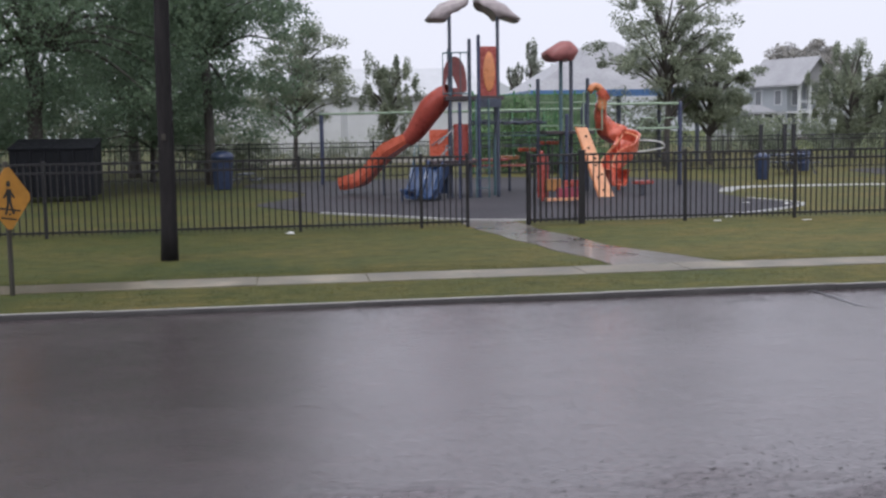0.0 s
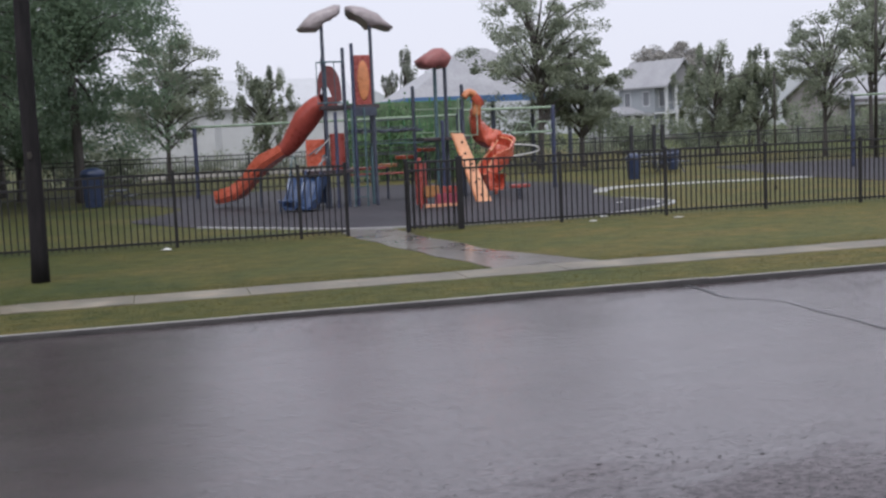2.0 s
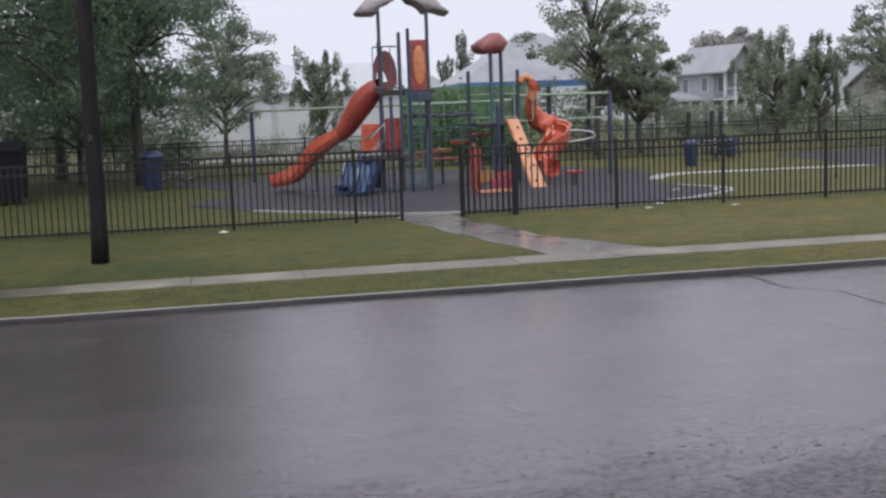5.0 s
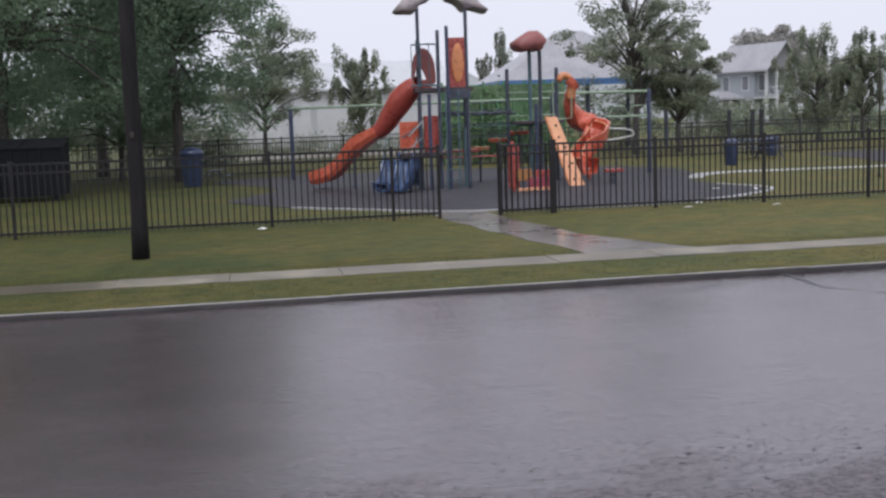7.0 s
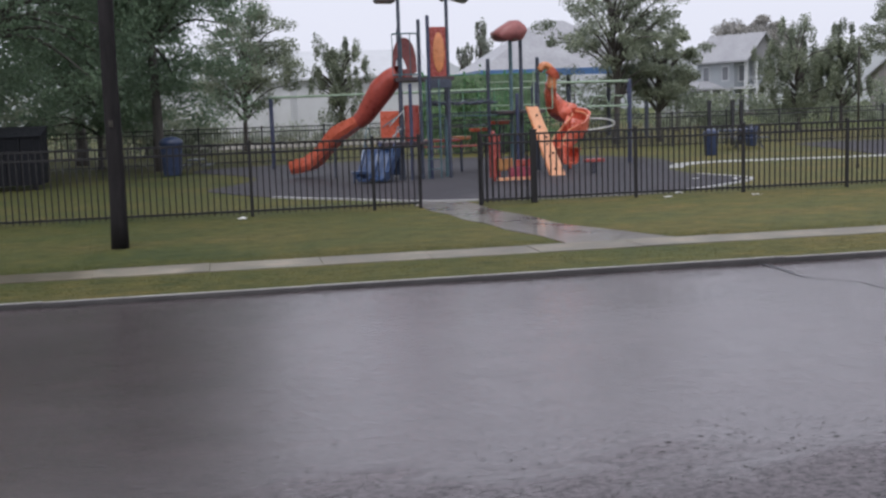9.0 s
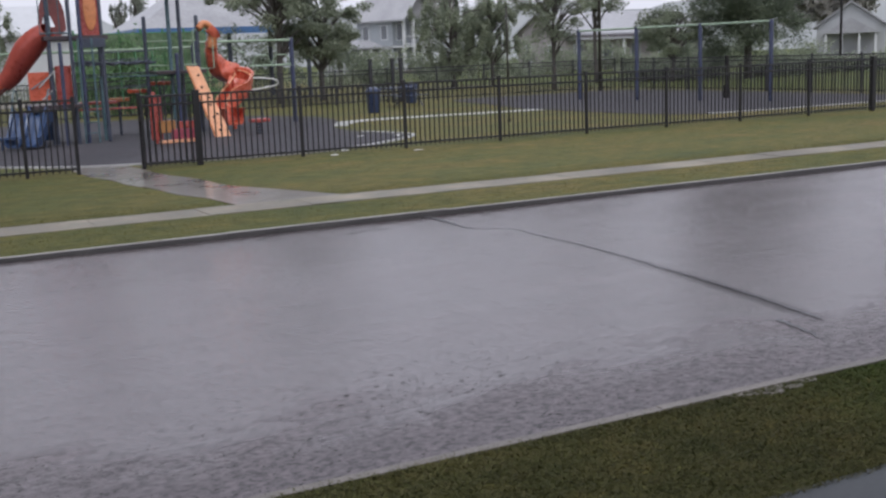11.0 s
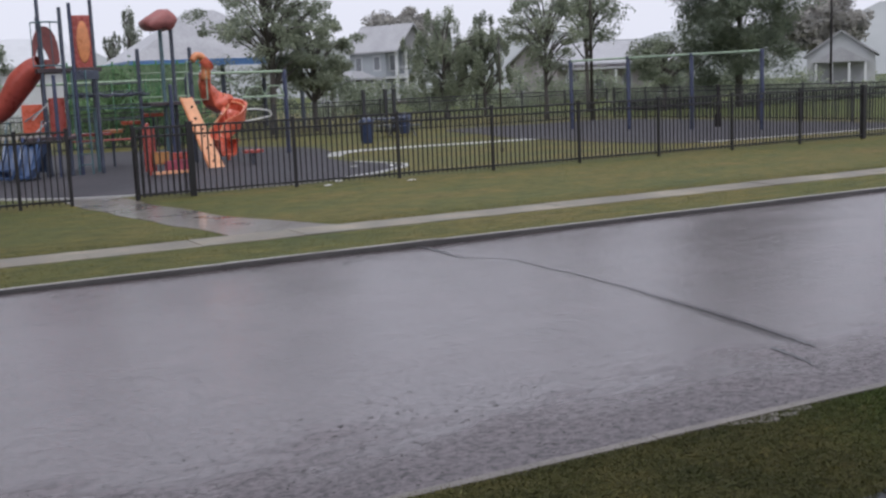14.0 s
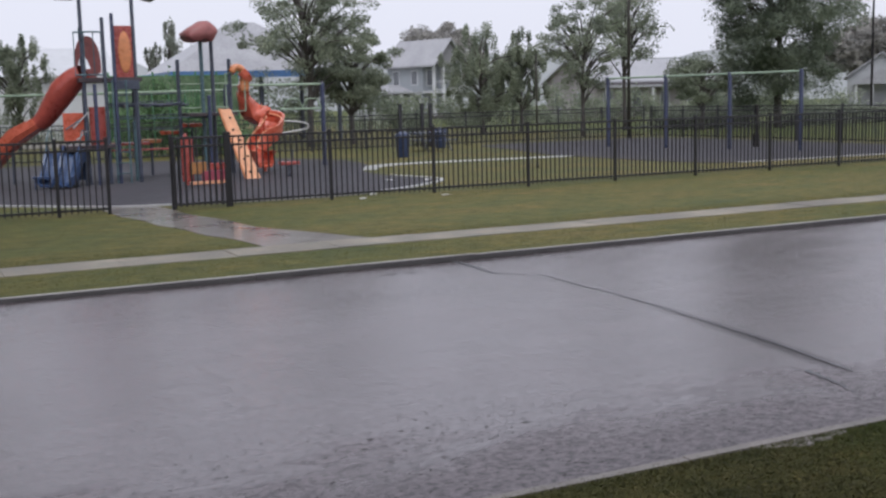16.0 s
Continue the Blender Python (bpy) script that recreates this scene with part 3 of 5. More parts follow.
tagged(part("porch_floor", box(-5, 6, -2.29, 0.4, -0.1, 0.45), "kerb", None), "plain concrete porch floor", "floor", kind="structure")


# ---- iron fence ----
FENCE_Y, FENCE_H, STEP = 22.5, 1.46, 2.44


def fence(name, x0, x1, y, hgt, posts, label, mat="fence", joined=False, wide=(), pitch=0.122, rz=0):
    """A straight picket fence along x, or turned about its first post: posts with caps, three rails a bay, square pickets."""
    e = empty(name, x0, y, 0, label, "fence", rz=rz)
    w = 0.065
    # Joined far pickets are made thinner, to look faint as in haze.
    r, rail = (0.009, 0.04) if joined else (0.0128, 0.043)
    post_me = pick_me = cap_me = None
    rails = {}
    rest = ([], [])
    for x in posts:
        if x in wide:
            p = part("post", box(-0.06, 0.06, -0.06, 0.06, -0.1, hgt + 0.03, 0.008), mat, e)
            part("cap", box(-0.068, 0.068, -0.068, 0.068, hgt + 0.03, hgt + 0.06, 0.008), mat, p)
        elif post_me is None:
            p = part("post", box(-w / 2, w / 2, -w / 2, w / 2, -0.1, hgt + 0.01, 0.006), mat, e)
            c = part("cap", box(-w / 2 - 0.008, w / 2 + 0.008, -w / 2 - 0.008, w / 2 + 0.008, hgt + 0.01, hgt + 0.04, 0.008), mat, p)
            post_me, cap_me = p.data, c.data
        else:
            p = new("post", post_me)
            p.parent = e
            new("cap", cap_me).parent = p
        p.location = (x - x0, 0, 0)
    for a, b_ in zip(posts, posts[1:]):
        width = round(b_ - a, 3)
        if width not in rails:
            rails[width] = part("rail", box(0.03, width - 0.03, -rail / 2, rail / 2, -rail / 2, rail / 2, 0.004), mat, e).data
            bpy.data.objects.remove([o for o in e.children if o.data == rails[width]][0])
        for z in (hgt - 0.03, hgt - 0.2, 0.11):
            ob = new("rail", rails[width])
            ob.parent = e
            ob.location = (a - x0, 0, z)
        n = max(2, round(width / pitch))
        for i in range(1, n):
            xx = a - x0 + i * width / n
            if joined:
                n0 = len(rest[0])
                rest[0].extend((xx + sx * r, sy * r, z) for z in (0.05, hgt - 0.035) for sx, sy in ((-1, -1), (1, -1), (1, 1), (-1, 1)))
                rest[1].extend(tuple(n0 + k for k in q) for q in ((0, 1, 5, 4), (1, 2, 6, 5), (2, 3, 7, 6), (3, 0, 4, 7), (3, 2, 1, 0), (4, 5, 6, 7)))
            else:
                if pick_me is None:
                    ob = part("picket", box(-r, r, -r, r, 0.045, hgt - 0.035, 0.003), mat, e)
                    pick_me = ob.data
                else:
                    ob = new("picket", pick_me)
                    ob.parent = e
                ob.location = (xx, 0, 0)
    if joined:
        tagged(part("picket_infill", rest, mat, e), kind="stuff")
    return e


RIGHT0 = 8.47
left_posts = [0.45 + i * STEP for i in range(-5, 2)] + [3.84]
SIDE_X, BACK_Y = 33.4, 44.8
right_posts = [5.1, 6.24] + [RIGHT0 + i * STEP for i in range(0, 10)] + [SIDE_X]
fence("fence", left_posts[0], 3.84, FENCE_Y, FENCE_H, left_posts, "black steel picket fence along the park lawn")
fence("fence", 5.1, right_posts[-1], FENCE_Y, FENCE_H, right_posts, "black steel picket fence from the gate to the corner", wide=(6.24, right_posts[9]))
leaf = empty("gate", 6.2, FENCE_Y - 0.1, 0, "open black steel picket gate folded back on the fence", "gate", rz=183)
for z in (FENCE_H - 0.03, FENCE_H - 0.2, 0.11):
    part("rail", box(0.02, 1.1, -0.018, 0.018, z - 0.02, z + 0.02, 0.004), "fence", leaf)
for x in (0.03, 1.1):
    part("stile", box(x - 0.025, x + 0.025, -0.025, 0.025, 0.04, FENCE_H, 0.005), "fence", leaf)
pk = None
for i in range(1, 9):
    if pk is None:
        pk = part("picket", box(-0.0105, 0.0105, -0.0105, 0.0105, 0.06, FENCE_H - 0.03), "fence", leaf)
        ob = pk
    else:
        ob = new("picket", pk.data)
        ob.parent = leaf
    ob.location = (0.03 + i * 0.119, 0, 0)
part("latch", box(1.07, 1.14, -0.06, 0.05, 0.95, 1.07, 0.01), "fence", leaf)

# far fence behind the play area with the tall posts of a gateway, and the side fence that joins it
far_posts = [18.5 + i * STEP for i in range(-12, 7)]
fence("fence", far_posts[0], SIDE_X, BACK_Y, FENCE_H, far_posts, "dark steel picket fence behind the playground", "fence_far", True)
side_posts = [SIDE_X + i * STEP for i in range(10)]
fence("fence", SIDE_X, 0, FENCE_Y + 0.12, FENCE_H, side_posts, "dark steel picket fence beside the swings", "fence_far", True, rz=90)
for x in (20.05, 21.1, 21.5):
    e = empty("gate_post", x, BACK_Y - 0.25, 0, "tall dark gate post at the far fence", "gate post", "gate posts of the far fence")
    part("shaft", box(-0.07, 0.07, -0.07, 0.07, -0.1, 1.85, 0.01), "fence_far", e)
    part("cap", box(-0.085, 0.085, -0.085, 0.085, 1.85, 1.9, 0.01), "fence_far", e)


# ---- poles and sign ----
def utility_pole(x, y, r0, hgt, label, lean=0.0):
    e = empty("utility_pole", x, y, 0, label, "utility pole", "poles along the street")
    pts = [(0.012 * math.sin(k) + lean * k * hgt / 14, 0.01 * math.cos(k * 1.7), -0.2 + k * (hgt + 0.2) / 14) for k in range(15)]
    part("shaft", tube(pts, [r0 * (1 - 0.3 * k / 14) * (1.08 if k == 0 else 1) for k in range(15)], 18), "timber", e, smooth=True)
    part("number_tag", box(-0.03, 0.03, -r0 - 0.006, -r0 + 0.01, 1.9, 2.0, 0.004), "steel_post", e)
    return e


utility_pole(-1.72, 18.15, 0.135, 9.5, "dark creosoted timber utility pole on the lawn", 0.011)
utility_pole(21.95, 18.1, 0.165, 9.5, "thick dark timber utility pole by the footpath")


utility_pole(75.5, 70, 0.12, 10, "slim far timber utility pole before a bungalow")


def slim_post(x, y, r, hgt, label, square=False):
    e = empty("post", x, y, 0, label, "post")
    if square:
        part("shaft", box(-r, r, -r, r, -0.1, hgt, 0.012), "timber", e)
        part("foot", box(-r - 0.03, r + 0.03, -r - 0.03, r + 0.03, -0.05, 0.5, 0.012), "timber", e)
    else:
        part("shaft", tube([(0, 0, -0.1), (0, 0, hgt - 0.02), (0, 0, hgt)], [r, r * 0.9, r * 0.6], 10), "steel_post", e, smooth=True)
        part("base_collar", tube([(0, 0, 0), (0, 0, 0.1)], r * 1.7, 10), "steel_post", e)
    return e


slim_post(17.05, 28.2, 0.03, 3.3, "slim dark steel post on the lawn behind the fence")
slim_post(31.4, 43.6, 0.075, 9.0, "tall straight dark steel lighting mast behind the swings")
slim_post(29.0, 32.3, 0.055, 1.56, "short dark timber post beside the swings", True)


def crossing_sign(x, y):
    e = empty("road_sign", x, y, 0, "yellow diamond pedestrian warning sign on a steel post", "road sign", rz=62)
    part("post", box(-0.03, 0.03, 0.004, 0.04, -0.2, 1.7, 0.004), "steel_post", e)
    c, r = 1.235, 0.431

    def diamond(rr, y0, y1, k=0.04):
        out = []
        for ax, az in ((0, 1), (1, 0), (0, -1), (-1, 0)):
            px, pz = (az, -ax)
            out.append((ax * (rr - k) - px * k, az * (rr - k) - pz * k))
            out.append((ax * (rr - k) + px * k, az * (rr - k) + pz * k))
        n = len(out)
        vs = [(a, y0, c + b) for a, b in out] + [(a, y1, c + b) for a, b in out]
        fs = [tuple(range(n))[::-1], tuple(range(n, 2 * n))] + [(k_, (k_ + 1) % n, n + (k_ + 1) % n, n + k_) for k_ in range(n)]
        return vs, fs
    part("plate", diamond(r, -0.004, 0.003), "yellow", e)
    bm = bmesh.new()

    def bar(p, q, w):
        d = Vector((q[0] - p[0], 0, q[1] - p[1])).normalized()
        s_ = Vector((-d.z, 0, d.x)) * w / 2
        a, b_ = Vector((p[0], -0.007, c + p[1])), Vector((q[0], -0.007, c + q[1]))
        bm.faces.new([bm.verts.new(t) for t in (a + s_, b_ + s_, b_ - s_, a - s_)])
    for p, q, w in (((0.0, 0.12), (0.0, -0.05), 0.085), ((0.01, -0.03), (0.075, -0.2), 0.04), ((-0.01, -0.03), (-0.07, -0.2), 0.04), ((0.02, 0.1), (0.1, -0.0), 0.032), ((-0.02, 0.1), (-0.095, 0.01), 0.032), ((-0.25, -0.1), (0.2, -0.17), 0.022), ((-0.16, -0.23), (0.12, -0.275), 0.022)):
        bar(p, q, w)
    bmesh.ops.create_circle(bm, cap_ends=True, segments=14, radius=0.04, matrix=Matrix.Translation((0, -0.007, c + 0.185)) @ Matrix.Rotation(radians(90), 4, "X"))
    part("symbol", bm, "black", e, "black walking symbol between two bars")
    for z in (c + 0.2, c - 0.2):
        part("bolt", box(-0.012, 0.012, -0.016, 0, z - 0.012, z + 0.012, 0.004), "steel_post", e)
    return e


crossing_sign(-3.34, 14.75)


# ---- play equipment ----
def post_bar(parent, x, y, z0, z1, mat, r=0.06, name="post"):
    part(name, tube([(x, y, z0), (x, y, z1 - 0.03), (x, y, z1)], [r, r, r * 0.75], 12), mat, parent, smooth=False)


def bar(parent, a, b, r, mat, name="rail"):
    part(name, tube([a, b], r, 8), mat, parent, smooth=False)


PETAL_L = [(4.29, 5.05), (4.38, 4.97), (4.84, 4.96), (4.93, 5.07), (5.04, 5.22), (5.25, 5.36), (5.5, 5.47), (5.52, 5.68), (5.34, 5.7), (5.01, 5.58), (4.68, 5.47), (4.48, 5.27)]
PETAL_R = [(5.70, 5.66), (5.71, 5.5), (5.99, 5.37), (6.15, 5.21), (6.31, 5.0), (6.56, 5.07), (6.94, 4.94), (7.01, 5.03), (6.81, 5.19), (6.56, 5.44), (6.15, 5.62), (5.83, 5.67)]


def petal(outline, y0):
    """One half of the arched canopy: a thick curled leaf, rounded from front to back."""
    cx = sum(p[0] for p in outline) / len(outline)
    cz = sum(p[1] for p in outline) / len(outline)
    verts, faces, n = [], [], len(outline)
    slices = ((-0.52, 0.55), (-0.47, 0.8), (-0.3, 0.96), (0, 1.0), (0.3, 0.96), (0.47, 0.8), (0.52, 0.55))
    for dy, k in slices:
        for x, z in outline:
            verts.append((cx + (x - cx) * (0.4 + 0.6 * k), y0 + dy, cz + (z - cz) * k - 0.16 * (1 - k)))
    for j in range(len(slices) - 1):
        for k in range(n):
            k2 = (k + 1) % n
            faces.append((j * n + k, j * n + k2, (j + 1) * n + k2, (j + 1) * n + k))
    faces.append(tuple(range(n))[::-1])
    faces.append(tuple((len(slices) - 1) * n + k for k in range(n)))
    bm = bmesh.new()
    vs = [bm.verts.new(v) for v in verts]
    for f_ in faces:
        bm.faces.new([vs[i] for i in f_])
    return bm


def tall_tower():
    t = empty("play_tower", 5.5, 31.9, 0, "tall play tower with orange panels and brown leaf canopy", "play tower")

    def P(name, geo, mat, label="", smooth=False):
        if isinstance(geo, tuple):
            geo = ([Vector(v) - Vector((5.5, 31.9, 0)) for v in geo[0]], geo[1])
        else:
            bmesh.ops.translate(geo, verts=geo.verts, vec=(-5.5, -31.9, 0))
        return part(name, geo, mat, t, label, smooth)
    for x, y, z, m in ((4.92, 31.5, 5.12, "navy_post"), (6.29, 31.5, 5.1, "navy_post"), (5.46, 31.4, 4.47, "navy_post"), (5.72, 31.4, 4.58, "blue_post"), (5.08, 32.7, 4.3, "navy_post"), (6.45, 32.7, 4.2, "navy_post"), (5.12, 31.1, 2.7, "blue_post")):
        P("post", tube([(x, y, -0.1), (x, y, z - 0.03), (x, y, z)], [0.05, 0.05, 0.04], 12), m)
    P("deck", box(4.78, 6.45, 31.42, 32.8, 2.76, 2.88, 0.02), "deck")
    P("deck_skirt", box(5.68, 6.36, 31.38, 31.44, 2.55, 2.8, 0.015), "navy_post")
    # orange panel with an oval relief
    P("panel", box(5.76, 6.24, 31.44, 31.5, 2.86, 4.26, 0.025), "red")
    bm = bmesh.new()
    bmesh.ops.create_uvsphere(bm, u_segments=20, v_segments=10, radius=1.0, matrix=Matrix.Translation((6.03, 31.43, 3.55)) @ Matrix.Diagonal((0.17, 0.035, 0.56, 1)))
    P("relief", bm, "orange_light", "faded orange oval relief", True)
    # barred cage above the slide mouth
    for z in (4.08, 2.95):
        P("cage_rail", tube([(4.72, 31.5, z), (5.1, 31.25, z), (5.46, 31.4, z)], 0.022, 8), "teal_post")
    for k in range(4):
        x = 4.72 + k * 0.235
        y = 31.5 - 0.25 * (1 - abs(x - 5.1) / 0.38) if x < 5.48 else 31.4
        P("cage_bar", tube([(x, y, 2.9), (x, y, 4.08)], 0.013, 6), "teal_post")
    # hood of the tube slide: arch-shaped plate with an opening
    vs, fs = [], []
    for yy in (32.55, 32.63):
        for k in range(17):
            a = math.pi * k / 16
            vs.append((5.22 + 0.36 * math.cos(a), yy, 3.05 + 1.0 * math.sin(a) ** 0.7))
        for k in range(17):
            a = math.pi * k / 16
            vs.append((5.17 + 0.2 * math.cos(a) - 0.08 * math.sin(a), yy, 2.95 + 0.6 * math.sin(a) ** 1.6))
    for k in range(16):
        fs += [(k, k + 1, 17 + k + 1, 17 + k), (34 + k + 1, 34 + k, 51 + k, 51 + k + 1), (k + 1, k, 34 + k, 34 + k + 1), (17 + k, 18 + k, 52 + k, 51 + k)]
    P("hood", (vs, fs), "roof_red", "dusky red arched hood panel")
    P("low_guard", box(4.95, 5.44, 32.5, 32.56, 2.88, 3.15, 0.02), "roof_red")
    # canopy halves
    for shape in (PETAL_L, PETAL_R):
        P("canopy_leaf", petal(shape, 31.9), "roof_brown", "glossy brown canopy leaf", True)
    # lower panels
    P("panel", box(4.36, 4.9, 31.85, 31.91, 1.2, 1.95, 0.02), "orange")
    P("panel", box(5.02, 5.44, 31.6, 31.66, 1.05, 2.1, 0.02), "red")
    P("panel_frame", tube([(4.4, 31.8, 1.5), (4.85, 31.75, 1.8)], 0.02, 8), "teal_post")
    for a_, b_ in (((4.53, 31.3, 1.54), (4.97, 31.35, 1.97)), ((4.6, 31.3, 1.22), (4.88, 31.35, 1.46))):
        P("hand_rail", tube([a_, b_], 0.022, 8), "border", "pale slanting hand rail")
    P("low_deck", box(4.3, 5.6, 31.2, 32.6, 0.98, 1.08, 0.02), "deck")
    # vertical ladder between the low deck and the ground
    for x in (5.62, 5.98):
        P("ladder_side", tube([(x, 31.3, 0), (x, 31.3, 2.8)], 0.024, 8), "teal_post")
    for k in range(3):
        P("ladder_rung", tube([(5.62, 31.3, 0.28 + k * 0.29), (5.98, 31.3, 0.28 + k * 0.29)], 0.015, 6), "teal_post")
    return t


tall_tower()


def wave_slide():
    e = empty("slide", 4.9, 31.8, 0, "long orange plastic wave slide with raised sides", "slide")
    o = Vector((4.9, 31.8, 0))
    line = spline([(5.05, 31.9, 2.9), (4.78, 32.1, 2.68), (4.42, 32.4, 2.2), (4.08, 32.7, 1.72), (3.7, 33.0, 1.43), (3.32, 33.3, 1.14), (2.95, 33.6, 0.72), (2.6, 33.9, 0.36), (2.25, 34.15, 0.22), (2.02, 34.3, 0.2)], 5)
    line = [p - o for p in line]
    n = len(line)
    cut = int(n * 0.38)
    waist = [(0.0, 0.95), (0.17, 1.32), (0.38, 0.86), (0.52, 1.12), (0.66, 0.9), (0.86, 1.22), (1.0, 1.05)]
    girth = [float(np.interp(k / (n - 1), [q[0] for q in waist], [q[1] for q in waist])) for k in range(n)]
    part("chute", sweep(line[cut:], chute_profile(0.52, 0.3, 0.035), True, girth[cut:]), "orange", e, smooth=False)
    ring = [(0.29 * math.cos(2 * math.pi * k / 18), 0.14 + 0.27 * math.sin(2 * math.pi * k / 18)) for k in range(18)]
    tubev, tubef = sweep(line[:cut + 1], ring, True, girth[:cut + 1])
    part("tube", (tubev, tubef[:-2]), "red_orange", e, "dusky red covered top of the slide", True)
    part("support", tube([line[int(n * 0.6)] + Vector((0, 0, -0.04)), line[int(n * 0.6)] * 1 + Vector((0, 0, -1.3))], 0.035, 8), "navy_post", e)
    return e


wave_slide()


def toddler_slide():
    e = empty("toddler_slide", 4.22, 30.75, 0, "small blue plastic double slide with a low step", "slide", rz=60)
    for k in (0, 1):
        line = spline([(0.72, 0.1 + 0.45 * k, 0.92), (0.5, 0.05 + 0.45 * k, 0.8), (0.12, 0.45 * k, 0.38), (-0.22, -0.05 + 0.45 * k, 0.14), (-0.5, -0.08 + 0.45 * k, 0.1)], 5)
        part("chute", sweep(line, chute_profile(0.36, 0.2, 0.03), True), "blue", e)
    edge = [(0.78, 1.0), (0.5, 0.98), (0.2, 0.66), (-0.1, 0.4), (-0.42, 0.24), (-0.42, 0.06), (-0.1, 0.12), (0.25, 0.36), (0.55, 0.64), (0.78, 0.68)]
    m_ = len(edge)
    vs = [(x, y, z) for y in (-0.26, -0.21) for x, z in edge]
    part("side_panel", (vs, [tuple(range(m_))[::-1], tuple(range(m_, 2 * m_))] + [(k, (k + 1) % m_, m_ + (k + 1) % m_, m_ + k) for k in range(m_)]), "blue", e)
    for x, y in ((0.72, -0.24), (0.72, 0.62), (0.2, -0.2)):
        part("leg", tube([(x, y, -0.05), (x, y, 0.7 if x > 0.5 else 0.4)], 0.035, 8), "navy_post", e)
    for y in (-0.26, 0.66):
        part("grab_rail", tube(spline([(0.78, y, 0.95), (0.74, y, 1.4), (0.6, y, 1.5), (0.42, y, 1.25), (0.36, y, 0.85)], 4), 0.018, 8), "teal_post", e)
    part("back_panel", box(0.76, 0.8, -0.2, 0.62, 0.15, 0.9, 0.015), "blue", e)
    turn = Matrix.Rotation(radians(-60), 3, "Z")
    geo = box(-0.86, -0.4, -0.12, 0.14, 0.28, 0.34, 0.015)
    bmesh.ops.rotate(geo, verts=geo.verts, cent=(0, 0, 0), matrix=turn)
    part("step", geo, "blue", e)
    for x in (-0.8, -0.46):
        geo = box(x - 0.02, x + 0.02, -0.02, 0.02, -0.02, 0.28)
        bmesh.ops.rotate(geo, verts=geo.verts, cent=(0, 0, 0), matrix=turn)
        part("step_leg", geo, "blue", e)
    return e


toddler_slide()


def dome_tower():
    t = empty("play_tower", 8.7, 33.0, 0, "play tower with an angular dusky red roof", "play tower")
    for x, y, z, m in ((-0.19, 0, 3.95, "teal_post"), (0.15, 0.1, 3.95, "navy_post"), (-0.8, 0.4, 3.42, "navy_post"), (0.69, 0.2, 3.42, "navy_post"), (-0.17, -0.6, 2.35, "blue_post")):
        post_bar(t, x, y, -0.1, z, m, 0.058)
    cap = [(-0.73, 0.0, 4.17), (-0.5, 0.0, 4.33), (-0.2, 0.0, 4.51), (0.02, 0.0, 4.52), (0.2, 0.0, 4.38), (0.3, 0.0, 4.24), (0.22, 0.0, 4.08), (0.14, 0.0, 3.93), (0.0, 0.0, 3.9), (-0.13, 0.0, 3.97), (-0.34, 0.0, 3.89), (-0.58, 0.0, 3.92), (-0.7, 0.0, 4.04)]
    bm = petal([(p[0], p[2]) for p in cap], 0.05)
    part("roof_shell", bm, "roof_red", t, "angular dusky red plastic roof with a peak", True)
    part("deck", box(-0.75, 0.7, -0.55, 0.75, 1.75, 1.85, 0.02), "deck", t)
    for z in (2.0, 2.7):
        bar(t, (-0.8, 0.4, z), (-0.19, 0.0, z), 0.02, "green_bar", "guard_rail")
        bar(t, (0.15, 0.1, z), (0.69, 0.2, z), 0.02, "green_bar", "guard_rail")
    for k in range(7):
        bar(t, (-0.75 + k * 0.09, 0.37 - k * 0.055, 1.95), (-0.75 + k * 0.09, 0.37 - k * 0.055, 2.72), 0.012, "green", "baluster")
    return t


dome_tower()


def spiral_slide():
    e = empty("spiral_slide", 10.25, 33.3, 0, "bright orange spiral slide with a pale rim", "slide")
    pts = [(-0.58, -0.1, 2.98), (-0.44, -0.1, 2.8), (-0.42, -0.05, 2.45), (-0.38, 0.1, 2.05), (-0.2, 0.32, 1.68), (0.2, 0.4, 1.4), (0.42, 0.1, 1.2), (0.3, -0.3, 1.0), (0.02, -0.42, 0.75), (-0.14, -0.5, 0.45), (-0.14, -0.7, 0.26), (-0.12, -0.95, 0.22)]
    line = spline(pts, 5)
    n = len(line)
    wide = [0.5 + 0.5 * min(1, max(0, (i / n - 0.15) / 0.25)) + 0.28 * math.exp(-((i / n - 0.48) / 0.13) ** 2) for i in range(n)]
    part("chute", sweep(line, [(-s_, u) for s_, u in chute_profile(0.5, 0.44, 0.03)], True, wide), "orange", e)
    part("hood", sweep(spline([(-0.82, -0.1, 3.02), (-0.66, -0.1, 3.17), (-0.48, -0.1, 3.1), (-0.4, -0.08, 2.82), (-0.4, -0.05, 2.45)], 4), [(0.15 * math.cos(2 * math.pi * k / 12), 0.11 * math.sin(2 * math.pi * k / 12)) for k in range(12)], True), "orange_light", e, "paler orange hood", True)
    part("entry_frame", tube([(-1.0, -0.15, 1.87), (-1.0, -0.15, 3.0), (-0.42, -0.15, 3.0), (-0.42, -0.15, 1.87), (-1.0, -0.15, 1.87)], 0.024, 8), "green_bar", e, "pale green entry frame")
    part("centre_post", tube([(0.15, 0, 0), (0.15, 0, 1.6)], 0.05, 10), "orange", e)
    v_, f_ = sweep(line[20:50], [(-0.30, 0.43), (-0.30, 0.47), (-0.25, 0.47), (-0.25, 0.43)], True)
    part("rim", (v_, f_), "peach", e)
    v_, f_ = sweep(line[20:50], [(0.30, 0.43), (0.30, 0.47), (0.25, 0.47), (0.25, 0.43)], True)
    part("rim", (v_, f_), "peach", e)
    return e


spiral_slide()


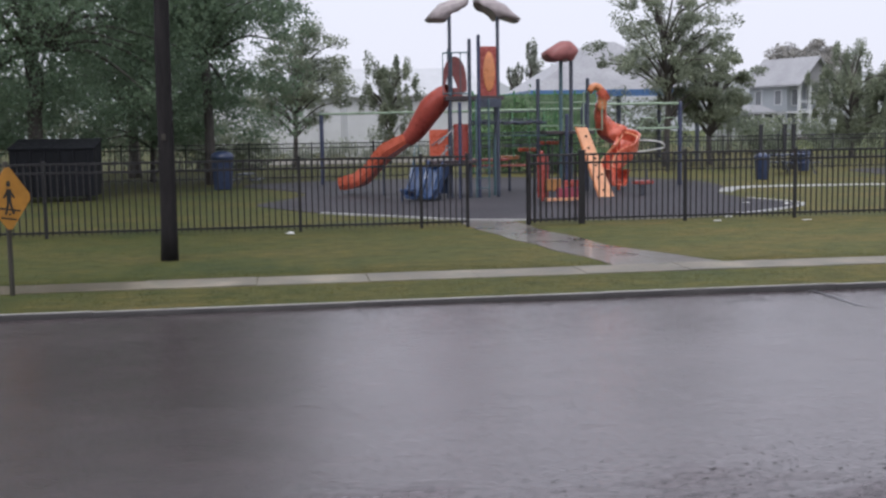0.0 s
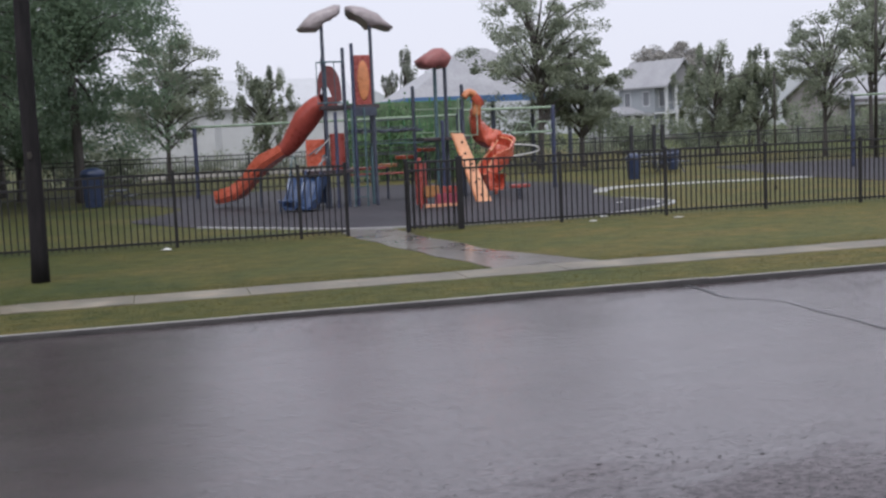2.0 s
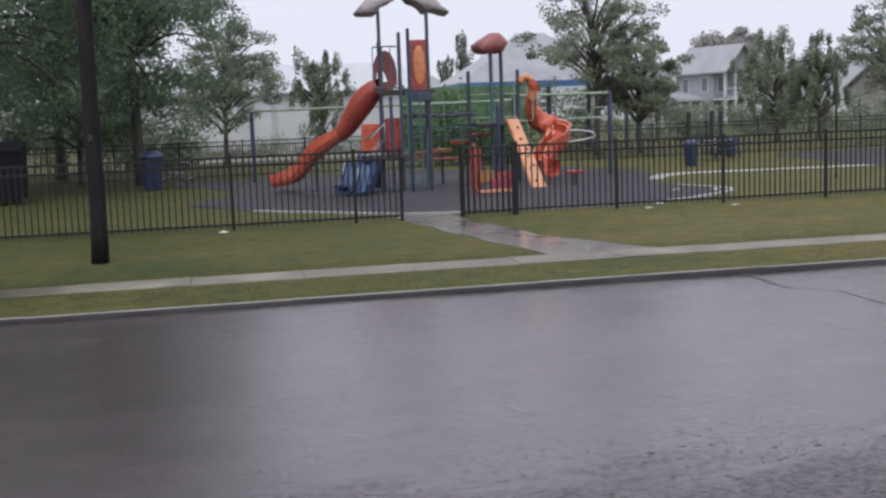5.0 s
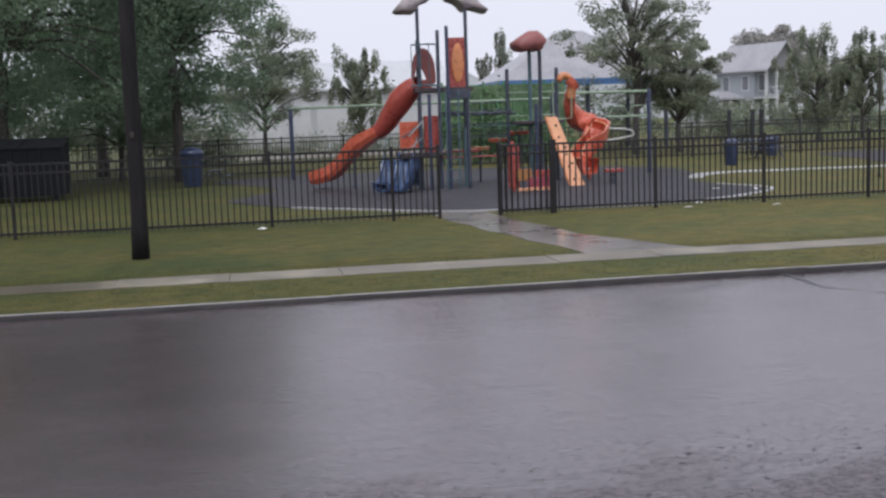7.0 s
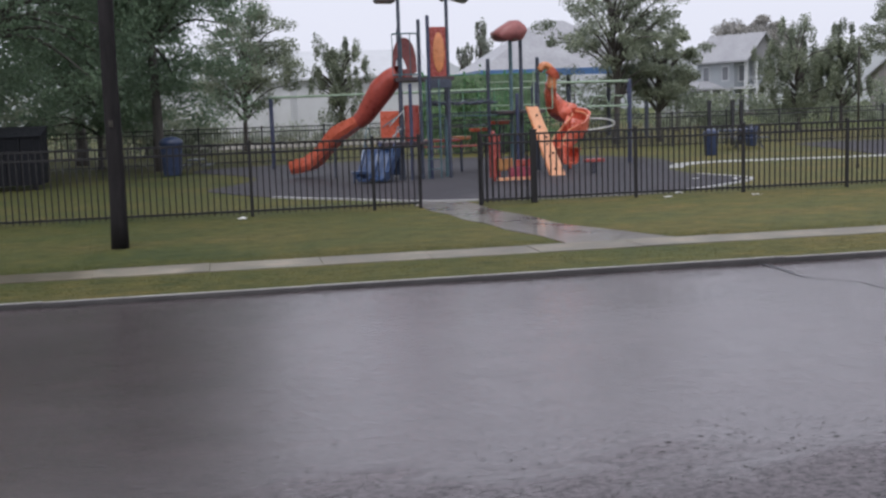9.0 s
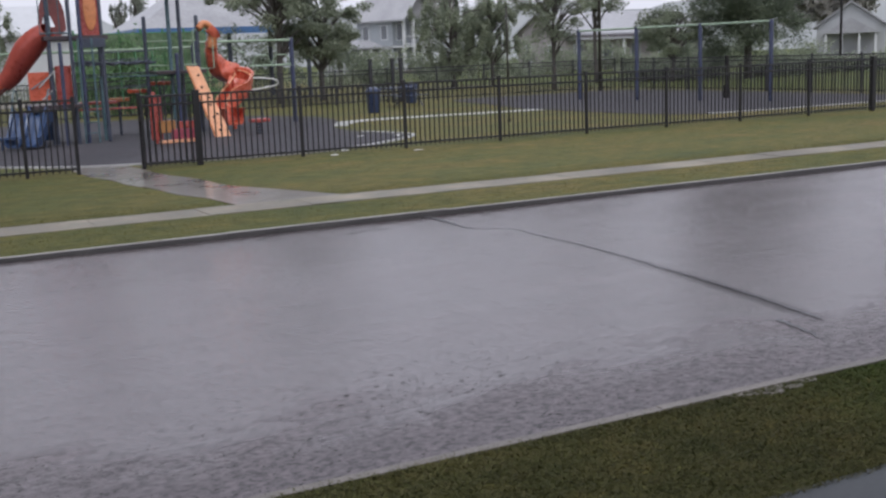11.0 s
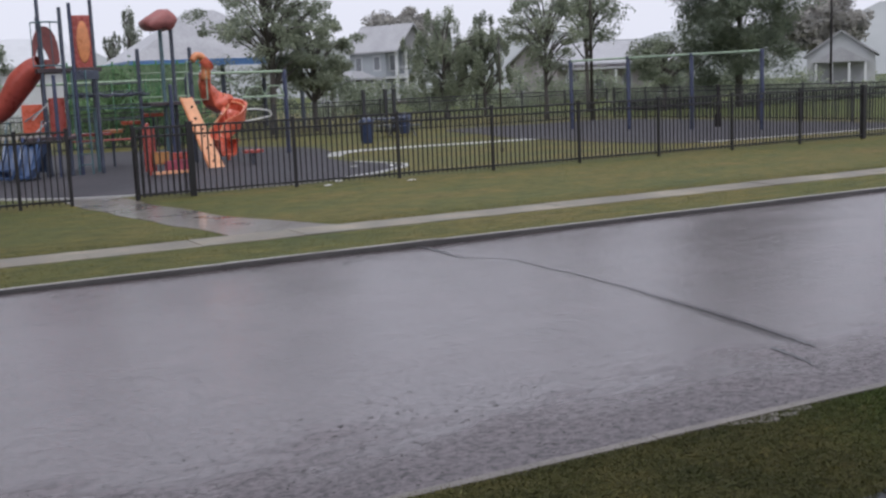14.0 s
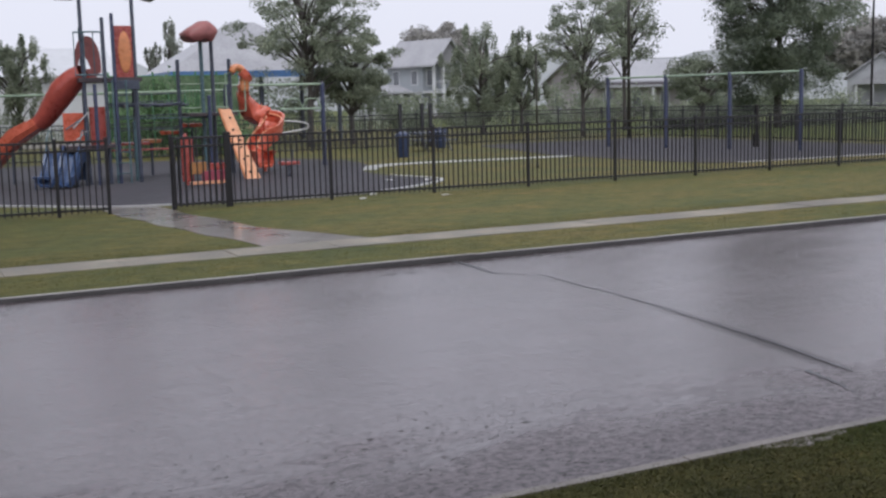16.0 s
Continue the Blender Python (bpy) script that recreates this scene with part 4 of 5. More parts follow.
def rock_wall():
    """Leaning climbing board with holds and holes."""
    e = empty("climbing_board", 9.1, 30.7, 0, "peach plastic climbing board with dark hand holds", "climbing wall")
    a, b_ = Vector((-0.42, 0.55, 1.95)), Vector((0.05, -0.35, 0.0))
    d = (b_ - a).normalized()
    side_v = Vector((1, 0.1, 0)).normalized()
    nrm = side_v.cross(d).normalized()
    if nrm.y > 0:
        nrm = -nrm
    vs = []
    for off in (0.0, 0.07):
        for s_, k in ((-0.15, 0), (0.15, 0), (0.21, 1), (-0.21, 1)):
            vs.append(a.lerp(b_, k) + side_v * s_ + nrm * (-off))
    part("board", (vs, [(0, 1, 2, 3), (7, 6, 5, 4), (0, 4, 5, 1), (1, 5, 6, 2), (2, 6, 7, 3), (3, 7, 4, 0)]), "peach", e)
    part("side_flange", tube([a - side_v * 0.2 + nrm * 0.02, b_ - side_v * 0.25 + nrm * 0.02], 0.03, 8), "orange_light", e)
    for k, s_ in ((0.13, 0.02), (0.3, -0.03), (0.45, 0.06), (0.55, 0.0), (0.68, 0.08), (0.72, -0.06), (0.84, 0.05), (0.9, -0.04)):
        bm = bmesh.new()
        bmesh.ops.create_icosphere(bm, subdivisions=1, radius=0.038, matrix=Matrix.Translation(a.lerp(b_, k) + side_v * s_ + nrm * 0.01))
        part("hold", bm, "black", e)
    return e


rock_wall()


def overhead_frame(name, ends, z, n_posts, post_mat, label, bar_mat="green_bar"):
    (x0, y0), (x1, y1) = ends
    e = empty(name, x0, y0, 0, label, "swing frame")
    part("beam", tube([(-0.08 * (x1 - x0) / 9, 0, z), (x1 - x0, y1 - y0, z)], 0.042, 10), bar_mat, e)
    for k in range(n_posts):
        q = k / (n_posts - 1)
        post_bar(e, (x1 - x0) * q, (y1 - y0) * q, -0.1, z + 0.06, post_mat, 0.075)
    return e


overhead_frame("swing_frame", ((1.65, 40.4), (9.75, 35.0)), 2.52, 2, "blue_post", "swing frame with pale green beam on blue posts")
f2 = overhead_frame("overhead_ladder", ((9.75, 34.85), (13.02, 35.1)), 2.66, 2, "blue_post", "overhead climbing frame with pale green bars")
bar(f2, (1.75, 0.1, 1.87), (3.2, 0.2, 1.87), 0.035, "green_bar", "low_rail")
for x in (2.15, 2.8):
    part("hoop", tube([(x - 0.3, 0.15, 1.87), (x - 0.16, 0.1, 2.16), (x - 0.1, 0.08, 2.2), (x + 0.2, 0.08, 2.2), (x + 0.26, 0.1, 2.16), (x + 0.38, 0.15, 1.87)], 0.02, 8), "green_bar", f2)
part("hand_bar", tube([(1.2, -0.1, 2.45), (1.55, -0.1, 2.28)], 0.02, 8), "green_bar", f2)
part("hoop", tube(spline([(1.0, -0.4, 1.35), (1.5, -0.5, 1.5), (2.3, -0.5, 1.45), (2.5, -0.45, 1.3), (2.3, -0.4, 1.22), (1.4, -0.4, 1.1)], 5), 0.022, 8), "litter", f2)
overhead_frame("swing_frame", ((26.0, 37.5), (28.0, 29.0)), 2.7, 4, "blue_post", "three-bay swing frame with pale green beam on blue posts")


def net_climber():
    """Arched climbing net between the towers, of thin green bars."""
    e = empty("arch_climber", 7.2, 33.5, 0, "dark green arched bar climber between the towers", "climber")
    for k in range(5):
        x = -1.1 + k * 0.5
        part("arch", tube(spline([(x, -0.3, 1.05), (x + 0.05, 0.1, 2.1), (x + 0.12, 0.5, 2.45), (x + 0.2, 0.9, 2.2)], 4), 0.018, 6), "green", e)
    for z, y in ((1.4, -0.2), (1.8, -0.05), (2.2, 0.2), (2.42, 0.5)):
        bar(e, (-1.1, y, z), (1.0, y, z + 0.03), 0.016, "navy_post", "cross_bar")
    for x, z, m in ((-0.05, 1.05, "orange_light"), (0.55, 1.28, "orange"), (1.2, 1.48, "orange")):
        bm = bmesh.new()
        bmesh.ops.create_cone(bm, cap_ends=True, segments=18, radius1=0.30, radius2=0.33, depth=0.1, matrix=Matrix.Translation((x, 0.6, z)))
        part("stepping_pod", bm, m, e)
        post_bar(e, x, 0.6, 0, z - 0.04, "navy_post", 0.04, "pod_post")
    for k in range(5):
        x = -1.25 + k * 0.42
        ring = [(x + 0.25 * math.cos(q * math.pi / 6), -0.75 + 0.3 * math.sin(q * math.pi / 6), 2.12 + 0.05 * math.sin(q * math.pi / 3 + k)) for q in range(13)]
        part("loop", tube(ring, 0.026, 6), "navy_post", e)
    for y in (-1.0, -0.5):
        bar(e, (-1.5, y, 2.16), (0.75, y, 2.1), 0.03, "navy_post", "side_bar")
    bar(e, (-1.3, -0.9, 1.75), (1.5, -0.9, 1.72), 0.02, "teal_post", "cross_bar")
    bar(e, (-1.5, -0.7, 0.86), (0.2, -0.7, 0.84), 0.03, "red", "balance_beam")
    part("bridge_plank", box(-1.4, -0.3, -0.5, 0.0, 0.98, 1.06, 0.02), "red", e)
    post_bar(e, -0.9, -1.4, -0.1, 1.7, "teal_post", 0.045)
    return e


net_climber()


def low_panel():
    e = empty("activity_board", 7.5, 29.2, 0, "low red and yellow activity panel by the gate", "play panel")
    part("panel", box(-0.42, 0.02, -0.03, 0.03, 0.28, 0.6, 0.02), "yellow_plastic", e)
    part("panel", box(-0.12, 0.55, -0.09, -0.035, 0.1, 0.36, 0.02), "magenta", e, "magenta lower panel")
    part("panel", box(0.06, 0.5, -0.03, 0.03, 0.37, 0.56, 0.02), "red", e)
    part("panel", box(-0.6, -0.3, 0.05, 0.12, 0.1, 1.25, 0.03), "red", e)
    post_bar(e, -0.5, 0, -0.1, 1.35, "red", 0.05)
    post_bar(e, 0.55, 0, -0.1, 0.7, "red", 0.05)
    part("foot_board", box(-0.45, 0.55, -0.16, -0.1, 0.02, 0.1, 0.015), "peach", e)
    return e


low_panel()


def spring_seat(x, y):
    e = empty("spring_rider", x, y, 0, "small dark red spring seat", "spring rider")
    part("seat", box(-0.28, 0.28, -0.14, 0.14, 0.34, 0.44, 0.04), "red", e)
    coil = [(0.09 * math.cos(k * 0.7), 0.09 * math.sin(k * 0.7), 0.02 + k * 0.008) for k in range(41)]
    part("spring", tube(coil, 0.014, 6), "navy_post", e)
    part("handle", tube([(0.12, 0, 0.44), (0.12, 0, 0.75)], 0.018, 8), "navy_post", e)
    return e


spring_seat(10.2, 30.4)


# ---- bins, dumpster, litter ----
def wheelie_bin(x, y, s_=1.0, label="dark blue plastic litter bin with lid", rz=0):
    e = empty("litter_bin", x, y, 0, label, "litter bin", "blue bins in the park", rz)
    bm = bmesh.new()
    bmesh.ops.create_cone(bm, cap_ends=True, segments=8, radius1=0.29 * s_, radius2=0.36 * s_, depth=1.0 * s_, matrix=Matrix.Translation((0, 0, 0.5 * s_)) @ Matrix.Rotation(radians(22.5), 4, "Z"))
    bmesh.ops.bevel(bm, geom=bm.edges[:], offset=0.02, segments=1, affect="EDGES")
    part("body", bm, "bin", e)
    bm = bmesh.new()
    bmesh.ops.create_uvsphere(bm, u_segments=16, v_segments=8, radius=0.37 * s_, matrix=Matrix.Translation((0, 0, 1.0 * s_)) @ Matrix.Diagonal((1, 1, 0.55, 1)))
    part("lid", bm, "bin", e, smooth=True)
    return e


wheelie_bin(-1.8, 39, 1.1)
wheelie_bin(16.9, 37.4, 0.78)
wheelie_bin(21.2, 43.0, 0.75)


def picnic_table(x, y, rz, label, size=1.0):
    e = empty("picnic_table", x, y, 0, label, "picnic table", rz=rz)
    e.scale = (size, size, size)
    part("table_top", box(-0.9, 0.9, -0.38, 0.38, 0.72, 0.77, 0.015), "bin", e)
    for s_ in (-1, 1):
        part("bench_seat", box(-0.9, 0.9, s_ * 0.7 - 0.13, s_ * 0.7 + 0.13, 0.42, 0.46, 0.012), "bin", e)
        part("leg", tube([(s_ * 0.65, -0.75, 0), (s_ * 0.65, -0.3, 0.72), (s_ * 0.65, 0.3, 0.72), (s_ * 0.65, 0.75, 0)], 0.03, 8), "navy_post", e)
    return e


picnic_table(19.6, 41.0, 20, "blue coated metal picnic table")
picnic_table(-1.05, 40.4, 75, "small blue child-size picnic table on the grass", 0.62)


def dumpster(x, y):
    e = empty("dumpster", x, y, 0, "black steel dumpster with sloped lid beneath the trees", "dumpster")
    vs = [(-1.2, -0.7, 0.15), (1.1, -0.7, 0.15), (1.1, 0.7, 0.15), (-1.2, 0.7, 0.15), (-1.25, -0.75, 1.55), (1.15, -0.75, 1.55), (1.15, 0.75, 1.8), (-1.25, 0.75, 1.8)]
    part("body", (vs, [(3, 2, 1, 0), (4, 5, 6, 7), (0, 1, 5, 4), (1, 2, 6, 5), (2, 3, 7, 6), (3, 0, 4, 7)]), "dumpster", e)
    for k in range(6):
        xx = -1.05 + k * 0.4
        part("rib", box(xx - 0.03, xx + 0.03, -0.8, -0.72, 0.2, 1.5, 0.008), "dumpster", e)
    for x0, x1 in ((-1.28, -0.06), (-0.04, 1.18)):
        lid = box(x0, x1, -0.8, 0.8, 1.66, 1.71, 0.015)
        bmesh.ops.rotate(lid, verts=lid.verts, cent=(0, 0, 1.68), matrix=Matrix.Rotation(math.atan2(0.25, 1.5), 3, "X"))
        part("lid", lid, "dumpster", e)
    for xx in (-1.0, 0.9):
        part("wheel", tube([(xx, -0.55, 0.09), (xx, -0.45, 0.09)], 0.09, 12), "black", e)
    return e


dumpster(-6.4, 34.8)

# broken concrete at the near road edge
rb = random.Random(4)
for x, y in ((4.5, 4.855), (4.64, 4.83), (4.76, 4.86), (4.86, 4.81), (4.7, 4.79), (5.02, 4.855)):
    bm = bmesh.new()
    bmesh.ops.create_cone(bm, cap_ends=True, segments=7, radius1=0.1, radius2=0.075, depth=0.036)
    for v_ in bm.verts:
        v_.co = Vector((v_.co.x * rb.uniform(0.8, 1.5), v_.co.y * rb.uniform(0.35, 0.6), v_.co.z + 0.012))
    ob = part("concrete_chunk", bm, "kerb", None)
    ob.location = (x, y, -0.021)
    tagged(ob, "broken pale concrete piece at the verge edge", "rubble", "broken concrete by the kerb")

rnd = random.Random(11)
for x, y in ((0.25, 21.9), (9.6, 22.9), (10.75, 21.6), (9.0, 22.0), (12.4, 26.0), (11.6, 26.6)):
    bm = bmesh.new()
    bmesh.ops.create_icosphere(bm, subdivisions=1, radius=0.09)
    for v_ in bm.verts:
        v_.co = Vector((v_.co.x * rnd.uniform(0.8, 1.6), v_.co.y * rnd.uniform(0.6, 1.1), abs(v_.co.z) * 0.5 * rnd.uniform(0.6, 1.3)))
    ob = part("paper_litter", bm, "litter", None)
    ob.location = (x, y, 0.01)
    tagged(ob, "crumpled pale wet paper litter on the ground", "litter", "litter by the fence")

# cracks sealed with tar, and loose grit
def tar_crack(name, pts, w):
    vs, fs = [], []
    line = spline([(x, y, 0) for x, y in pts], 10)
    r2 = random.Random(3)
    for i, p in enumerate(line):
        ww = w(i / (len(line) - 1)) * r2.uniform(0.6, 1.4)
        j = r2.uniform(-0.012, 0.012)
        for s_ in (-1, 1):
            xx, yy = p.x + s_ * ww + j, p.y + r2.uniform(-0.01, 0.01)
            vs.append((xx, yy, road_z(xx, yy) + 0.005))
    for i in range(len(line) - 1):
        fs.append((2 * i, 2 * i + 1, 2 * i + 3, 2 * i + 2))
    tagged(part(name, (vs, fs), "tar", None), "dark tar-filled crack across the asphalt", "crack", kind="structure")


tar_crack("crack", [(6.62, 13.12), (6.585, 12.59), (6.505, 11.77), (6.85, 11.31), (6.82, 10.45), (6.81, 9.59), (6.68, 8.2), (6.6, 7.45), (6.555, 7.01), (6.44, 6.08)], lambda q: 0.011 + 0.004 * q + 0.14 * max(0.0, 0.3 - q))
tar_crack("crack_small", [(6.155, 6.28), (6.09, 5.92), (6.0, 5.64)], lambda q: 0.022 * (1.15 - q))


def grit():
    r3 = random.Random(8)
    vs, fs = [], []
    for k in range(4600):
        if k < 220:
            x, y = r3.gauss(3.1, 0.75), r3.gauss(6.4, 0.2)
        elif k < 3800:
            x, y = r3.uniform(-2, 8.5), 5.03 + abs(r3.gauss(0, 1.0))
        else:
            x, y = r3.uniform(-6, 12), r3.uniform(5.1, 12)
        s_ = r3.choice((0.003, 0.004, 0.004, 0.005, 0.006, 0.009)) * r3.uniform(0.6, 1.3) * (1.8 if k < 60 else 1.0)
        z = road_z(x, y)
        a = r3.uniform(0, 3.1)
        n0 = len(vs)
        for q in range(4):
            vs.append((x + s_ * math.cos(a + q * 1.57) * r3.uniform(0.9, 2.3), y + s_ * math.sin(a + q * 1.57), z))
        vs.append((x, y, z + s_ * 0.35))
        fs += [(n0 + q, n0 + (q + 1) % 4, n0 + 4) for q in range(4)]
    for k in range(420):
        x, y = r3.uniform(-6, 16), 13.05 - abs(r3.gauss(0, 0.55))
        s_ = r3.choice((0.008, 0.012, 0.018, 0.025, 0.035)) * r3.uniform(0.7, 1.2) * (1.6 if 4 < x < 10 else 1.0)
        z = road_z(x, y) + 0.003
        n0 = len(vs)
        for dx, dy in ((-s_, 0), (-s_ * 0.2, -s_ * 0.3), (s_, r3.uniform(-0.3, 0.3) * s_), (s_ * 0.2, s_ * 0.35)):
            vs.append((x + dx, y + dy, z))
        vs.append((x, y, z + 0.006))
        fs += [(n0 + q, n0 + (q + 1) % 4, n0 + 4) for q in range(4)]
    tagged(part("road_grit", (vs, fs), "grit", None), "dark leaf scraps and grit on the wet asphalt", "grit", kind="stuff")


grit()


# ---- trees ----
def tree(x, y, hgt, trunk_r, crown, leaf, seed, label, n_clumps=60, per=260, leaf_s=0.16, low=None, lean=0.0, trunk_top=0.6, name="tree", spread=1.35, spray=(1.15, 1.15, 0.72)):
    """Trunk with limbs, and a crown of leaf sprays. crown: (rx, ry, rz, centre height)."""
    rg = np.random.default_rng(seed)
    r_ = random.Random(seed)
    e = empty(name, x, y, 0, label, "tree", "park trees")
    rx, ry, rz, cz = crown
    tv, tf = [], []

    def add(geo):
        n0 = len(tv)
        tv.extend(geo[0])
        tf.extend(tuple(n0 + i for i in f_) for f_ in geo[1])
    top = hgt * trunk_top
    trunk = [(lean * q * top + 0.12 * trunk_r * 8 * math.sin(q * 5 + seed) * q, 0.1 * math.cos(q * 4 + seed) * q, -0.2 + q * (top + 0.2)) for q in [k / 8 for k in range(9)]]
    add(tube(trunk, [trunk_r * (1.25 if k == 0 else 1) * (1 - 0.6 * k / 8) for k in range(9)], 9))
    centres = []
    while len(centres) < n_clumps:
        u = Vector((r_.uniform(-1, 1), r_.uniform(-1, 1), r_.uniform(-1, 1)))
        if u.length > 1 or (u.length < 0.35 and r_.random() < 0.6):
            continue
        k = 1 + 0.45 * noise.noise((u.x * 2.3 + seed * 3.1, u.y * 2.3, u.z * 2.3))
        c = Vector((u.x * rx * k + lean * cz, u.y * ry * k, cz + u.z * rz * k))
        if low is not None and c.z < low:
            c.z = low + r_.uniform(0, 0.5)
        centres.append(c)
    for c in centres[: min(48, n_clumps)]:
        base = Vector(trunk[min(8, max(3, int(8 * min(1.0, (c.z * 0.75) / max(top, 0.1)))))])
        mid = base.lerp(c, 0.5) + Vector((r_.uniform(-0.2, 0.2), r_.uniform(-0.2, 0.2), 0.15 * (c - base).length))
        pts = spline([base, mid, c], 4)
        n = len(pts)
        add(tube(pts, [trunk_r * 0.36 * (1 - 0.85 * k / (n - 1)) + 0.008 for k in range(n)], 5, False))
    part("trunk", (tv, tf), "bark", e, smooth=True)
    C = np.array([tuple(c) for c in centres])
    size = rg.uniform(0.5, 1.2, len(C)) * spread * (rx * ry * rz / len(C)) ** (1 / 3)
    idx = np.repeat(np.arange(len(C)), per)
    d = rg.normal(size=(len(idx), 3))
    d /= np.linalg.norm(d, axis=1, keepdims=True)
    rad = rg.uniform(0.15, 1.0, len(idx)) ** 0.55
    P = C[idx] + d * (rad * size[idx])[:, None] * np.array(spray)
    N = d * 0.5 + rg.normal(size=d.shape) * 0.8 + np.array([0, 0, 0.35])
    N /= np.linalg.norm(N, axis=1, keepdims=True)
    U = np.cross(N, rg.normal(size=d.shape))
    U /= np.linalg.norm(U, axis=1, keepdims=True)
    W = np.cross(N, U)
    ls = leaf_s * rg.uniform(0.6, 1.4, len(idx))[:, None]
    V = np.stack([P - U * ls, P - W * ls * 0.45 + N * ls * 0.12, P + U * ls, P + W * ls * 0.45 + N * ls * 0.12], 1).reshape(-1, 3)
    me = bpy.data.meshes.new("crown")
    n = len(idx)
    me.vertices.add(4 * n)
    me.vertices.foreach_set("co", V.ravel())
    me.loops.add(4 * n)
    me.loops.foreach_set("vertex_index", np.arange(4 * n, dtype=np.int32))
    me.polygons.add(n)
    me.polygons.foreach_set("loop_start", np.arange(0, 4 * n, 4, dtype=np.int32))
    me.update(calc_edges=True)
    me.materials.append(MAT[leaf])
    ob = new("crown", me)
    ob.parent = e
    tagged(ob, kind="stuff")
    return e


tree(-7.6, 37.5, 21, 0.26, (5.4, 6.0, 9.6, 10.6), "leaf_near", 1, "large dark leafy tree with forked trunk", 215, 430, 0.072, 2.4)
tree(-2.4, 42.5, 21, 0.2, (3.6, 3.4, 9.4, 10.2), "leaf_near", 2, "large dense dark green tree behind the bin", 200, 430, 0.075, 2.1)
tree(-12.8, 34.5, 21, 0.3, (5, 6, 9.4, 10.8), "leaf_near", 3, "large dark leafy tree at the park edge", 200, 420, 0.075, 2.4)
tree(-6.0, 50, 14, 0.25, (5, 3.4, 5.6, 7.2), "leaf_near", 17, "dark leafy tree behind the others", 100, 400, 0.085, 2.2)
tree(-4.8, 45.5, 6.5, 0.13, (3.6, 2.4, 2.6, 3.4), "leaf_near", 18, "low spreading tree under taller ones", 50, 200, 0.08, 1.6)
tree(-10.5, 44, 6.5, 0.13, (3.4, 2.4, 2.6, 3.4), "leaf_near", 19, "low spreading tree behind the dumpster", 50, 200, 0.08, 1.6)
tree(1.1, 60, 7.4, 0.14, (3.1, 2.2, 3.0, 4.7), "leaf_mid", 4, "hazy spreading tree beyond the fence", 100, 150, 0.085, 1.2, spread=1.1)
tree(6.3, 62, 6.0, 0.12, (1.7, 1.5, 2.5, 3.6), "leaf_mid", 5, "small upright young tree", 75, 110, 0.08, 1.5, spread=0.95, spray=(0.62, 0.62, 1.45))
tree(17.9, 50, 9.5, 0.17, (3.5, 3.0, 3.1, 5.7), "leaf_mid", 6, "airy green tree with open branches", 125, 150, 0.07, 2.6, spread=0.85)
tree(20.4, 51, 6.5, 0.13, (2.4, 2.0, 2.2, 3.7), "leaf_mid", 16, "smaller bushy green tree", 75, 190, 0.075, 2.0, spread=1.0)
tree(31.6, 58.5, 6.2, 0.15, (2.3, 2.0, 2.7, 3.4), "leaf_mid", 7, "dense green young tree before a pale house", 110, 170, 0.075, 0.9, spread=1.0, spray=(0.62, 0.62, 1.45))
tree(34.3, 58.5, 5.8, 0.12, (1.7, 1.4, 2.3, 3.4), "leaf_mid", 8, "slender green young tree", 75, 170, 0.075, 1.1, spread=1.0, spray=(0.62, 0.62, 1.45))
tree(31.9, 48.2, 7.6, 0.12, (2.2, 1.9, 2.4, 4.8), "leaf_mid", 9, "slim street tree with clear trunk", 90, 120, 0.07, 2.5, spread=0.95)
tree(38.6, 54, 9.5, 0.13, (2.1, 2.0, 2.4, 6.2), "leaf_mid", 10, "tall thin tree with sparse crown", 60, 110, 0.09, 4.0, trunk_top=0.85)
tree(45.4, 48.8, 16, 0.22, (4.7, 3.4, 6.6, 7.6), "leaf_g", 11, "broad dark green tree at the swings", 260, 380, 0.08, 1.3, spread=1.3)
tree(41.0, 50, 5.2, 0.12, (2.1, 1.5, 1.6, 3.0), "leaf_mid", 12, "low bushy tree beside the swings", 55, 170, 0.08, 1.2, spread=1.1)
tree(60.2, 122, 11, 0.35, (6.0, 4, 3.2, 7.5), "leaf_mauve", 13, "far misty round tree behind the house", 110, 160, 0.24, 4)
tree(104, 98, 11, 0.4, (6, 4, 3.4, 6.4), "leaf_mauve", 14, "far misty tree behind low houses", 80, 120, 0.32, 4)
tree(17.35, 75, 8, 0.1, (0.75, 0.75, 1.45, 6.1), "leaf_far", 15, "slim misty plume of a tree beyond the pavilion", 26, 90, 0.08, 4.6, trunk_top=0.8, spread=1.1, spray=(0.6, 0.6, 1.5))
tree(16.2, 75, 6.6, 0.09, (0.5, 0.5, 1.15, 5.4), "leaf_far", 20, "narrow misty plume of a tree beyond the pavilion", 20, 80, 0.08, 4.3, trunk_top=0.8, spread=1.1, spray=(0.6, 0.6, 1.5))


